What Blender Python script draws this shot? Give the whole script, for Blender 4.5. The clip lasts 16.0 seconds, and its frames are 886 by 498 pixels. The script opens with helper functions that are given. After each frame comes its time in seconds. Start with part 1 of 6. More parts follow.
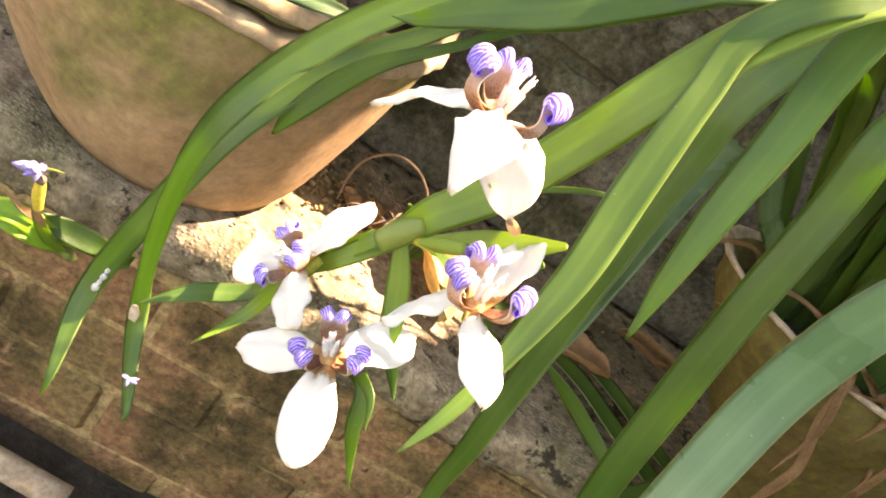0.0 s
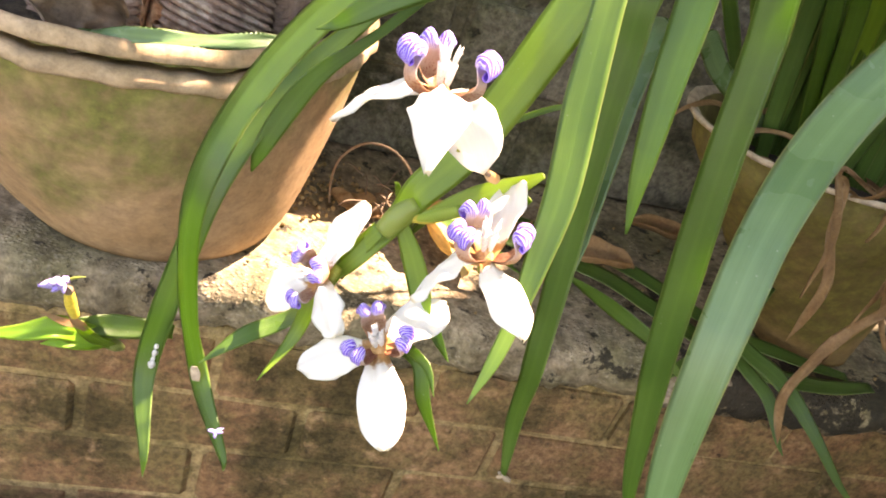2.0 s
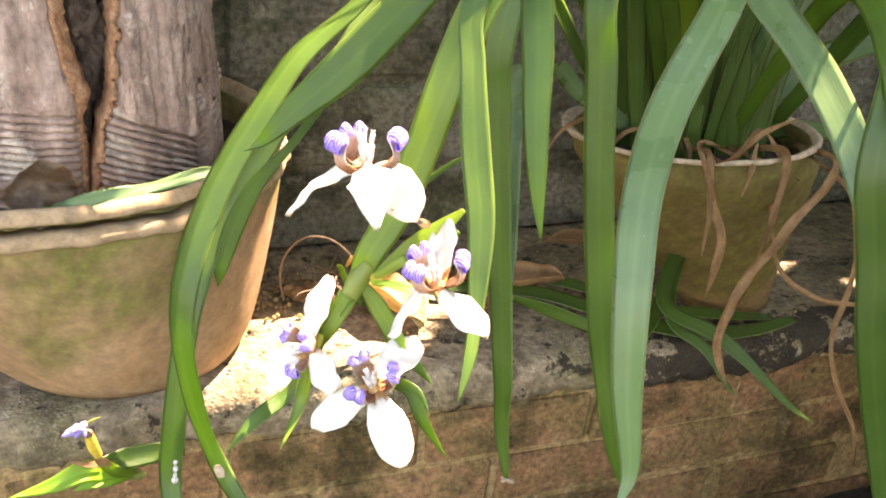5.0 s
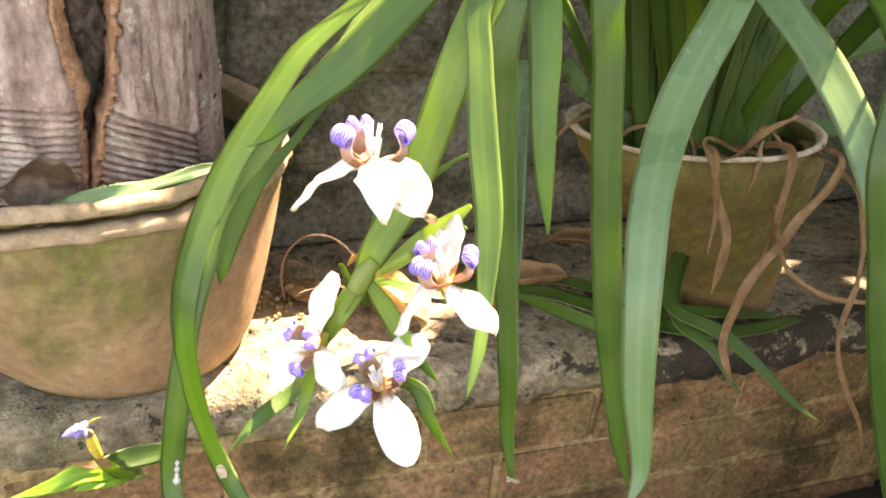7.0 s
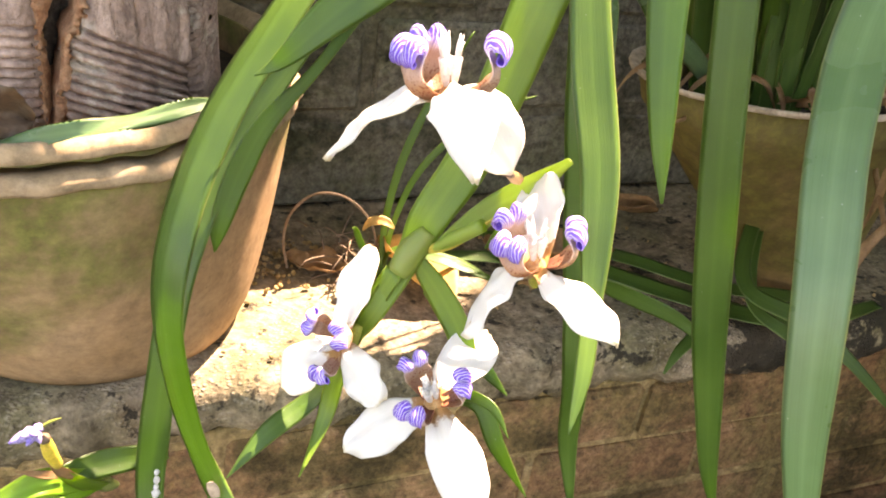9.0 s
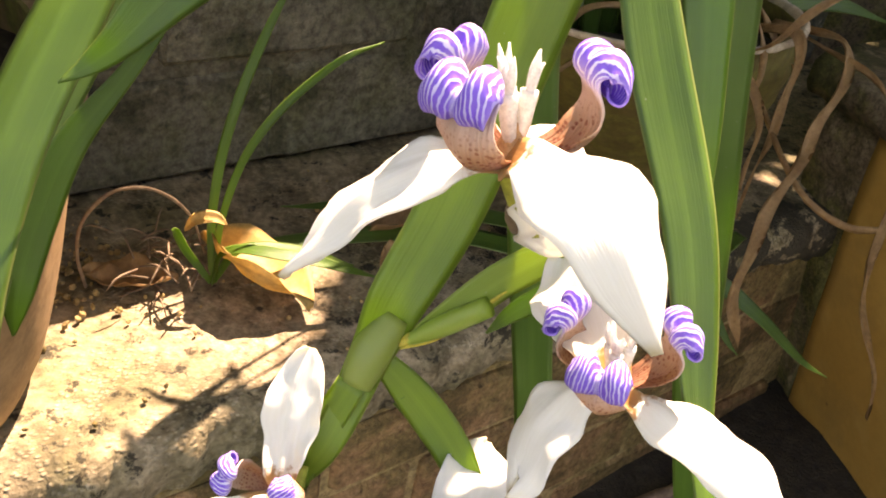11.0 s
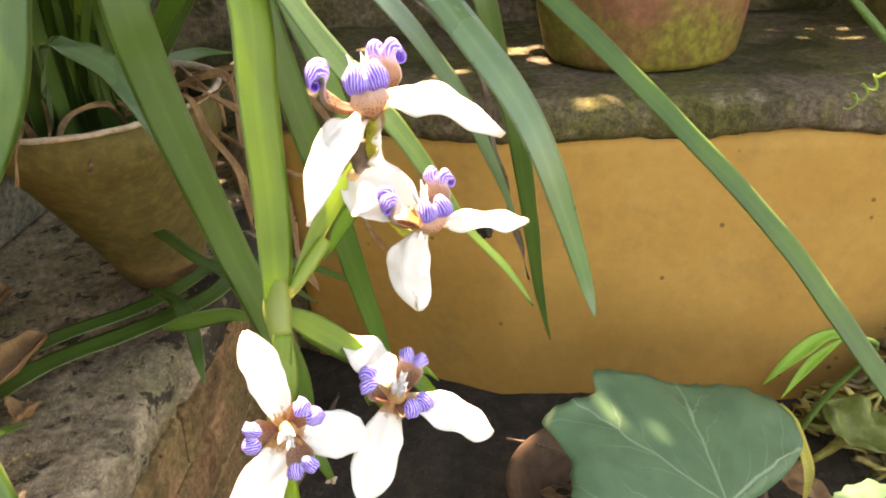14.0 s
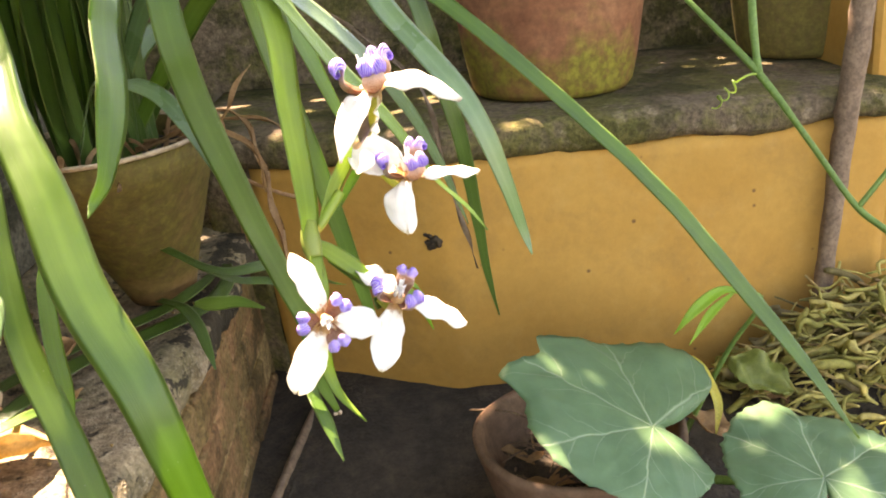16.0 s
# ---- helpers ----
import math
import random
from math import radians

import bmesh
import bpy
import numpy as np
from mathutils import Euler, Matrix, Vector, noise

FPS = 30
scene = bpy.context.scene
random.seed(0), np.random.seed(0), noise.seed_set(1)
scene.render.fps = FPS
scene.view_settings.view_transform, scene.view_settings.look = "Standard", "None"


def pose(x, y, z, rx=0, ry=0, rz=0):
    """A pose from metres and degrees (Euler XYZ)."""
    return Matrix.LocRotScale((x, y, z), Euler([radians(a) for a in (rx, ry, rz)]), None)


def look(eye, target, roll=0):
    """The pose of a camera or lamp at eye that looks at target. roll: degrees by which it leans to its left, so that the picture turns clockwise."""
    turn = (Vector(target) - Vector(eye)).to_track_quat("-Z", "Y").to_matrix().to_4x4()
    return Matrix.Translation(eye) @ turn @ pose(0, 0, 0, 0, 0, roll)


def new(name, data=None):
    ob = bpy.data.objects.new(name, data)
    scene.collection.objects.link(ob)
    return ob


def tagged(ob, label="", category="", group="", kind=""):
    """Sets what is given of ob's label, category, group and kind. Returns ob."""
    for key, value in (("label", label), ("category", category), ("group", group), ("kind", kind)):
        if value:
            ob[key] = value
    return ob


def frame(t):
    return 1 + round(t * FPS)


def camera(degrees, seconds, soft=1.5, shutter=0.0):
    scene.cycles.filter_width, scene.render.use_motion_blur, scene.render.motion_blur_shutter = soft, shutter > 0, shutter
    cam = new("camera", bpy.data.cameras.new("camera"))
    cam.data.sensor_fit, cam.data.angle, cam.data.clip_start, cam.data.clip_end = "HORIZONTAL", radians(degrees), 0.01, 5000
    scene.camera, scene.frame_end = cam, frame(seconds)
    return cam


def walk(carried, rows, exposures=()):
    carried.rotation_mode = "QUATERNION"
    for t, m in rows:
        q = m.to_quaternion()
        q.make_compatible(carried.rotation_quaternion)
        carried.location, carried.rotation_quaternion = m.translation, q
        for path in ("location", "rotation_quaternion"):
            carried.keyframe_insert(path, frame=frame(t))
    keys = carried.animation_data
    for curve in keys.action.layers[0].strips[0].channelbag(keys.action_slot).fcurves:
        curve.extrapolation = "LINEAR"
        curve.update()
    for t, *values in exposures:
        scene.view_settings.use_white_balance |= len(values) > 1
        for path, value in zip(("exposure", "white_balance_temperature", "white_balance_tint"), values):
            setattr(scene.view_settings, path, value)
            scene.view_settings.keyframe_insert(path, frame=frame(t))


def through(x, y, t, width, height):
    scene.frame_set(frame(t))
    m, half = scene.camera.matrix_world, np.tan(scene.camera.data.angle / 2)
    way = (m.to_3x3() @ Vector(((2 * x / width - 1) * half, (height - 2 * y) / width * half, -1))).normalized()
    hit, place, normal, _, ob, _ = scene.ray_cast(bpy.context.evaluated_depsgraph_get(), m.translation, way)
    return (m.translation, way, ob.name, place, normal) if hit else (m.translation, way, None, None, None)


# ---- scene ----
cam = camera(54.0, 16.0, 1.9)
PATH = [
    (0, (-0.19407, -0.52187, 0.41105), (-0.08756, -0.18949, 0.21567), 41.03),
    (0.5, (-0.20329, -0.53522, 0.42147), (-0.10159, -0.20258, 0.22395), 38.51),
    (1, (-0.20482, -0.54151, 0.42286), (-0.10729, -0.20789, 0.22492), 33.78),
    (1.5, (-0.20662, -0.55314, 0.43861), (-0.10415, -0.22323, 0.23696), 27.39),
    (2, (-0.20354, -0.54768, 0.43433), (-0.09311, -0.22717, 0.22201), 20.36),
    (2.5, (-0.19816, -0.53802, 0.43326), (-0.08090, -0.22153, 0.21859), 14.78),
    (3, (-0.20042, -0.53683, 0.44368), (-0.07435, -0.21988, 0.23476), 10.84),
    (3.5, (-0.20869, -0.54819, 0.44706), (-0.07488, -0.22850, 0.24733), 9.06),
    (4, (-0.20500, -0.56524, 0.44217), (-0.06936, -0.24460, 0.24522), 7.40),
    (4.5, (-0.22370, -0.58993, 0.44815), (-0.08786, -0.26584, 0.25707), 5.40),
    (5, (-0.23776, -0.62790, 0.46089), (-0.09980, -0.29673, 0.28400), 5.35),
    (5.2, (-0.24087, -0.63749, 0.46223), (-0.10020, -0.30581, 0.28844), 5.53),
    (7.5, (-0.24026, -0.60494, 0.44622), (-0.10138, -0.27403, 0.26956), 5.32),
    (8, (-0.23351, -0.57402, 0.43052), (-0.09529, -0.24304, 0.25348), 6.93),
    (8.5, (-0.23136, -0.54649, 0.42362), (-0.09330, -0.22055, 0.23732), 7.08),
    (8.7, (-0.23130, -0.52890, 0.41274), (-0.09200, -0.20484, 0.22411), 7.40),
    (10.8, (-0.24279, -0.34919, 0.36101), (-0.02266, -0.09299, 0.14676), 9.60),
    (11, (-0.23135, -0.34359, 0.37313), (0.00052, -0.09675, 0.16028), 10.70),
    (11.5, (-0.25578, -0.32264, 0.37198), (0.00406, -0.10250, 0.16215), 7.90),
    (12, (-0.28767, -0.30439, 0.37410), (0.01963, -0.14325, 0.17511), 7.90),
    (12.5, (-0.31358, -0.29815, 0.38174), (0.01868, -0.18772, 0.18833), 5.00),
    (13, (-0.31176, -0.28778, 0.37569), (0.03100, -0.20375, 0.18740), 3.02),
    (13.5, (-0.36453, -0.28414, 0.37970), (-0.00961, -0.23518, 0.20185), -0.55),
    (14, (-0.43385, -0.27881, 0.38465), (-0.06934, -0.26163, 0.22083), -2.88),
    (14.5, (-0.48934, -0.27694, 0.38431), (-0.12046, -0.26750, 0.22990), -4.32),
    (15, (-0.51500, -0.26572, 0.37433), (-0.14561, -0.25831, 0.22103), -5.11),
    (15.5, (-0.56922, -0.23650, 0.37205), (-0.19690, -0.24654, 0.22617), -5.73),
    (16, (-0.61261, -0.25246, 0.38218), (-0.23720, -0.26643, 0.24479), -5.51),
]
EXPO = 2.68
walk(cam, [(t, look(eye, target, roll)) for t, eye, target, roll in PATH], [(t, EXPO + e, k, 23) for t, e, k in ((0, 0.35, 11000), (1.5, 0.4, 10400), (3, 0.5, 10200), (5, 0.6, 10200), (8.5, 0.5, 10200), (10.8, -0.20, 11100), (12, -0.08, 11300), (13, 0.25, 11200), (14, 0.5, 11000), (16, 0.65, 10900))])

# ---- world and sun ----
SUN_EL, SUN_AZ = 60.0, 62.0          # degrees; azimuth from +y towards +x
sun_way = Vector((math.sin(radians(SUN_AZ)) * math.cos(radians(SUN_EL)), math.cos(radians(SUN_AZ)) * math.cos(radians(SUN_EL)), math.sin(radians(SUN_EL))))
world = bpy.data.worlds.new("sky")
scene.world = world
world.use_nodes = True
wn = world.node_tree.nodes
sky = wn.new("ShaderNodeTexSky")
sky.sky_type, sky.sun_disc, sky.sun_elevation, sky.sun_rotation = "NISHITA", False, radians(SUN_EL), radians(SUN_AZ)
world.node_tree.links.new(sky.outputs[0], wn["Background"].inputs[0])
wn["Background"].inputs[1].default_value = 0.15
lamp = new("sun", bpy.data.lights.new("sun", "SUN"))
lamp.data.energy, lamp.data.angle, lamp.data.color = 4.7, radians(0.5), (1.0, 0.96, 0.97)
lamp.matrix_world = look(sun_way * 5, (0, 0, 0))


# ---- node helpers ----
class Nodes:
    """A new material with short calls for its nodes."""

    def __init__(self, name):
        self.mat = bpy.data.materials.new(name)
        self.mat.use_nodes = True
        self.tree = self.mat.node_tree
        self.tree.nodes.clear()
        self.out = self.tree.nodes.new("ShaderNodeOutputMaterial")

    def put(self, value, socket):
        if isinstance(value, bpy.types.NodeSocket):
            self.tree.links.new(value, socket)
        elif value is not None:
            if isinstance(value, (tuple, list)) and len(value) == 3 and socket.type == "RGBA":
                value = (*value, 1)
            socket.default_value = value

    def coord(self, kind="Object"):
        return self.tree.nodes.new("ShaderNodeTexCoord").outputs[kind]

    def random(self):
        return self.tree.nodes.new("ShaderNodeObjectInfo").outputs["Random"]

    def place(self):
        """Object coordinates plus the object's own place, so that stains run on from piece to piece."""
        n = self.tree.nodes.new("ShaderNodeVectorMath")
        self.put(self.coord(), n.inputs[0])
        self.put(self.tree.nodes.new("ShaderNodeObjectInfo").outputs["Location"], n.inputs[1])
        return n.outputs[0]

    def grit(self, colour, vec, size, low=0.5, high=1.3):
        """Fine dark and light grains over a colour."""
        g = self.ramp(self.noise(vec, size, 7, 0.72), (0.34, low), (0.66, high))
        return self.mix(1.0, colour, g, "MULTIPLY")

    def split(self, vec):
        n = self.tree.nodes.new("ShaderNodeSeparateXYZ")
        self.put(vec, n.inputs[0])
        return n.outputs

    def join(self, x, y, z):
        n = self.tree.nodes.new("ShaderNodeCombineXYZ")
        for v, s in zip((x, y, z), n.inputs):
            self.put(v, s)
        return n.outputs[0]

    def scale(self, vec, s):
        n = self.tree.nodes.new("ShaderNodeVectorMath")
        n.operation = "MULTIPLY"
        self.put(vec, n.inputs[0])
        self.put(s, n.inputs[1])
        return n.outputs[0]

    def noise(self, vec, size, detail=4, rough=0.55, warp=0.0):
        n = self.tree.nodes.new("ShaderNodeTexNoise")
        self.put(vec, n.inputs["Vector"])
        n.inputs["Scale"].default_value, n.inputs["Detail"].default_value = size, detail
        n.inputs["Roughness"].default_value, n.inputs["Distortion"].default_value = rough, warp
        return n.outputs["Fac"]

    def cells(self, vec, size, feature="F1"):
        n = self.tree.nodes.new("ShaderNodeTexVoronoi")
        n.feature = feature
        self.put(vec, n.inputs["Vector"])
        n.inputs["Scale"].default_value = size
        return n.outputs["Distance"]

    def math(self, op, a, b=0.0, clamp=False):
        n = self.tree.nodes.new("ShaderNodeMath")
        n.operation, n.use_clamp = op, clamp
        self.put(a, n.inputs[0])
        self.put(b, n.inputs[1])
        return n.outputs[0]

    def ramp(self, fac, *stops):
        n = self.tree.nodes.new("ShaderNodeValToRGB")
        e = n.color_ramp.elements
        while len(e) < len(stops):
            e.new(0.5)
        for item, (at, c) in zip(e, stops):
            item.position = at
            item.color = (c, c, c, 1) if isinstance(c, (int, float)) else (*c, 1)
        self.put(fac, n.inputs[0])
        return n.outputs[0]

    def mix(self, fac, a, b, kind="MIX"):
        n = self.tree.nodes.new("ShaderNodeMix")
        n.data_type, n.blend_type = "RGBA", kind
        self.put(fac, n.inputs[0])
        self.put(a, n.inputs[6])
        self.put(b, n.inputs[7])
        return n.outputs[2]

    def bump(self, height, strength=0.5, distance=0.001, under=None):
        n = self.tree.nodes.new("ShaderNodeBump")
        n.inputs["Strength"].default_value, n.inputs["Distance"].default_value = strength, distance
        self.put(height, n.inputs["Height"])
        self.put(under, n.inputs["Normal"])
        return n.outputs[0]

    def finish(self, colour, rough=0.7, normal=None, spec=0.4, through=0.0, glow=None, coat=0.0):
        """through: how much of the light passes, as in a leaf; glow: its colour."""
        p = self.tree.nodes.new("ShaderNodeBsdfPrincipled")
        self.put(colour, p.inputs["Base Color"])
        self.put(rough, p.inputs["Roughness"])
        self.put(normal, p.inputs["Normal"])
        self.put(spec, p.inputs["Specular IOR Level"])
        self.put(coat, p.inputs["Coat Weight"])
        last = p.outputs[0]
        if through:
            t = self.tree.nodes.new("ShaderNodeBsdfTranslucent")
            self.put(glow if glow is not None else colour, t.inputs["Color"])
            self.put(normal, t.inputs["Normal"])
            m = self.tree.nodes.new("ShaderNodeMixShader")
            m.inputs[0].default_value = through
            self.tree.links.new(last, m.inputs[1])
            self.tree.links.new(t.outputs[0], m.inputs[2])
            last = m.outputs[0]
        self.tree.links.new(last, self.out.inputs[0])
        return self.mat


# ---- materials ----
def leaf_material(name, dark, light, glow, through=0.36, rough=0.31):
    n = Nodes(name)
    u, v, _ = n.split(n.coord("UV"))
    fine = n.noise(n.join(n.math("MULTIPLY", u, 26), n.math("MULTIPLY", v, 9), n.random()), 1.0, 3)
    veins = n.noise(n.join(n.math("MULTIPLY", u, 70), n.math("MULTIPLY", v, 2), n.random()), 1.0, 1)
    blot = n.noise(n.coord(), 28, 4)
    rib = n.math("SUBTRACT", 1.0, n.math("MULTIPLY", n.math("ABSOLUTE", n.math("SUBTRACT", u, 0.5)), 9.0), True)
    c = n.mix(n.ramp(blot, (0.3, 0.0), (0.72, 1.0)), dark, light)
    c = n.mix(n.math("MULTIPLY", n.ramp(fine, (0.40, 0.0), (0.66, 1.0)), 0.22), c, [x * 0.62 for x in dark])
    c = n.mix(n.math("MULTIPLY", rib, 0.28), c, [min(1, x * 1.5) for x in light])
    specks = n.ramp(n.cells(n.coord(), 210), (0.02, 1.0), (0.085, 0.0))
    keep = n.ramp(n.noise(n.coord(), 60, 2), (0.52, 0.0), (0.60, 1.0))
    c = n.mix(n.math("MULTIPLY", n.math("MULTIPLY", specks, keep), 0.6), c, (0.55, 0.58, 0.42))
    margin = n.ramp(n.math("ABSOLUTE", n.math("SUBTRACT", u, 0.5)), (0.465, 0.0), (0.49, 1.0))
    c = n.mix(n.math("MULTIPLY", margin, 0.55), c, (0.34, 0.36, 0.12))
    scratch = n.noise(n.join(n.math("MULTIPLY", u, 9), n.math("MULTIPLY", v, 160), n.random()), 1.0, 5, 0.7, 0.8)
    c = n.mix(n.math("MULTIPLY", n.ramp(scratch, (0.70, 0.0), (0.76, 1.0)), 0.30), c, (0.42, 0.46, 0.28))
    rough_map = n.ramp(blot, (0.2, rough - 0.06), (0.8, rough + 0.16))
    b = n.bump(n.math("ADD", n.math("MULTIPLY", veins, 0.8), n.math("MULTIPLY", blot, 0.6)), 0.35, 0.0006)
    return n.finish(c, rough_map, b, 0.45, through, n.mix(n.math("MULTIPLY", veins, 0.12), glow, light))


LEAF = leaf_material("iris_leaf", (0.044, 0.105, 0.017), (0.090, 0.178, 0.030), (0.25, 0.46, 0.03))
# Paler, bluer base colours that carry some of the sky's sheen.
PALELEAF = leaf_material("iris_leaf_bluish", (0.074, 0.148, 0.060), (0.125, 0.215, 0.092), (0.22, 0.42, 0.055), 0.21, 0.25)
# Darker copy of the leaf colours, used in the crown and along the ledge.
DARKLEAF = leaf_material("iris_leaf_dark", (0.034, 0.080, 0.015), (0.062, 0.13, 0.024), (0.16, 0.32, 0.03), 0.28)
SCAPE = leaf_material("iris_stem", (0.090, 0.175, 0.020), (0.180, 0.290, 0.036), (0.40, 0.60, 0.04), 0.38, 0.32)

SPATHE = leaf_material("iris_spathe", (0.17, 0.27, 0.05), (0.27, 0.38, 0.09), (0.50, 0.66, 0.08), 0.40, 0.34)


def petal_material():
    n = Nodes("white_petal")
    u, v, _ = n.split(n.coord("UV"))
    veins = n.noise(n.join(n.math("MULTIPLY", u, 30), n.math("MULTIPLY", v, 2.5), n.random()), 1.0, 2)
    c = n.mix(n.ramp(veins, (0.35, 0.0), (0.7, 1.0)), (0.84, 0.83, 0.80), (0.80, 0.785, 0.73))
    bars = n.noise(n.join(n.math("MULTIPLY", u, 7), n.math("MULTIPLY", v, 30), n.random()), 1.0, 2, 0.5, 0.6)
    reach = n.math("ADD", v, n.math("MULTIPLY", n.math("SUBTRACT", bars, 0.5), 0.22))
    c = n.mix(n.ramp(reach, (0.165, 1.0), (0.215, 0.0)), c, n.mix(bars, (0.30, 0.12, 0.045), (0.55, 0.30, 0.10)))
    tip = n.ramp(v, (0.965, 0.0), (1.0, 0.7))
    c = n.mix(tip, c, (0.72, 0.58, 0.30))
    b = n.bump(veins, 0.25, 0.0006)
    return n.finish(c, 0.5, b, 0.3, 0.36, (0.84, 0.81, 0.68))


def standard_material():
    """Along v: spotted claw to 0.46, then the veined violet blade; u 0.5 is the midline."""
    n = Nodes("violet_standard")
    u, v, _ = n.split(n.coord("UV"))
    side = n.math("ABSOLUTE", n.math("SUBTRACT", u, 0.5))
    warp = n.noise(n.join(n.math("MULTIPLY", u, 7), n.math("MULTIPLY", v, 12), n.random()), 1.0, 2)
    fan = n.math("ADD", n.math("MULTIPLY", side, 96.0), n.math("MULTIPLY", v, -52.0))
    stripe = n.math("SINE", n.math("ADD", fan, n.math("MULTIPLY", warp, 11.0)))
    white = n.ramp(n.math("ADD", n.math("MULTIPLY", stripe, 0.5), 0.5), (0.58, 0.0), (0.90, 1.0))
    mid = n.ramp(side, (0.012, 1.0), (0.05, 0.0))
    fade = n.ramp(v, (0.46, 1.0), (0.62, 1.0), (0.72, 0.9), (0.82, 0.55), (0.92, 0.1))
    rim = n.ramp(side, (0.44, 0.0), (0.49, 0.6))
    violet = n.mix(warp, (0.17, 0.075, 0.56), (0.27, 0.145, 0.72))
    blade = n.mix(n.math("MULTIPLY", n.math("MAXIMUM", white, n.math("MULTIPLY", mid, 0.7)), fade), violet, (0.80, 0.76, 0.90))
    blade = n.mix(rim, blade, (0.40, 0.28, 0.80))
    blade = n.mix(n.ramp(v, (0.46, 0.75), (0.60, 0.0)), blade, (0.76, 0.67, 0.74))
    spots = n.ramp(n.cells(n.join(n.math("MULTIPLY", u, 12), n.math("MULTIPLY", v, 48), n.random()), 1.0), (0.26, 1.0), (0.40, 0.0))
    claw = n.mix(n.ramp(v, (0.08, 0.0), (0.33, 1.0)), (0.25, 0.085, 0.050), (0.42, 0.265, 0.150))
    claw = n.mix(n.ramp(v, (0.26, 0.0), (0.46, 1.0)), claw, (0.58, 0.45, 0.42))
    claw = n.mix(n.math("MULTIPLY", spots, n.ramp(v, (0.26, 0.9), (0.40, 0.0))), claw, (0.20, 0.055, 0.025))
    edge = n.math("ADD", v, n.math("MULTIPLY", n.math("SUBTRACT", warp, 0.5), 0.05))
    c = n.mix(n.ramp(edge, (0.43, 0.0), (0.49, 1.0)), claw, blade)
    return n.finish(c, 0.45, n.bump(n.math("ADD", warp, n.math("MULTIPLY", stripe, 0.25)), 0.35, 0.0005), 0.4, 0.30, c)


def plain(name, a, b, size, rough=0.75, bump=0.4, depth=0.001, through=0.0, glow=None, detail=5):
    """Two colours, mottled at two scales, with relief."""
    n = Nodes(name)
    big, small = n.noise(n.coord(), size, detail), n.noise(n.coord(), size * 9, 4)
    c = n.mix(n.ramp(big, (0.32, 0.0), (0.7, 1.0)), a, b)
    c = n.mix(n.math("MULTIPLY", small, 0.5), c, [x * 0.55 for x in a])
    c = n.grit(c, n.coord(), size * 3, 0.6, 1.25)
    return n.finish(c, rough, n.bump(n.math("ADD", big, n.math("MULTIPLY", small, 0.5)), bump, depth), 0.35, through, glow)


def clay_material(name, low, high, moss, shift, way=1.0, cover=0.85):
    """Fired clay with soft stains; algae grows above shift (way 1) or below it (way -1)."""
    n = Nodes(name)
    p = n.coord()
    x, y, z = n.split(p)
    big, mid, small = n.noise(p, 9, 5), n.noise(p, 20, 6), n.noise(p, 260, 3)
    clay = n.mix(n.ramp(mid, (0.3, 0.0), (0.72, 1.0)), low, high)
    clay = n.mix(n.math("MULTIPLY", small, 0.28), clay, [c * 0.62 for c in low])
    rings = n.noise(n.join(n.math("MULTIPLY", x, 0.6), n.math("MULTIPLY", y, 0.6), n.math("MULTIPLY", z, 9)), 14, 3)
    clay = n.mix(n.math("MULTIPLY", n.ramp(rings, (0.45, 0.0), (0.75, 1.0)), 0.3), clay, [c * 0.75 for c in low])
    damp = n.math("ADD", n.math("MULTIPLY", n.math("SUBTRACT", z, shift), 8.0 * way), n.math("MULTIPLY", n.math("SUBTRACT", big, 0.5), 4.0))
    patch = n.noise(p, 85, 6, 0.65)
    algae = n.mix(n.ramp(patch, (0.38, 0.0), (0.62, 1.0)), [c * 0.55 for c in moss], moss)
    grown = n.math("MULTIPLY", n.ramp(damp, (0.0, 0.0), (0.7, 1.0)), n.ramp(patch, (0.30, 0.6), (0.52, 1.0)))
    c = n.mix(n.math("MULTIPLY", grown, cover), clay, algae)
    pits = n.ramp(n.noise(p, 95, 5), (0.235, 1.0), (0.29, 0.0))
    c = n.mix(n.math("MULTIPLY", pits, 0.5), c, (0.07, 0.055, 0.03))
    c = n.grit(c, p, 75, 0.72, 1.2)
    h = n.math("ADD", n.math("MULTIPLY", mid, 0.6), n.math("ADD", n.math("MULTIPLY", small, 0.25), n.math("MULTIPLY", n.math("MULTIPLY", grown, patch), 0.6)))
    return n.finish(c, 0.82, n.bump(h, 0.5, 0.0012), 0.25)


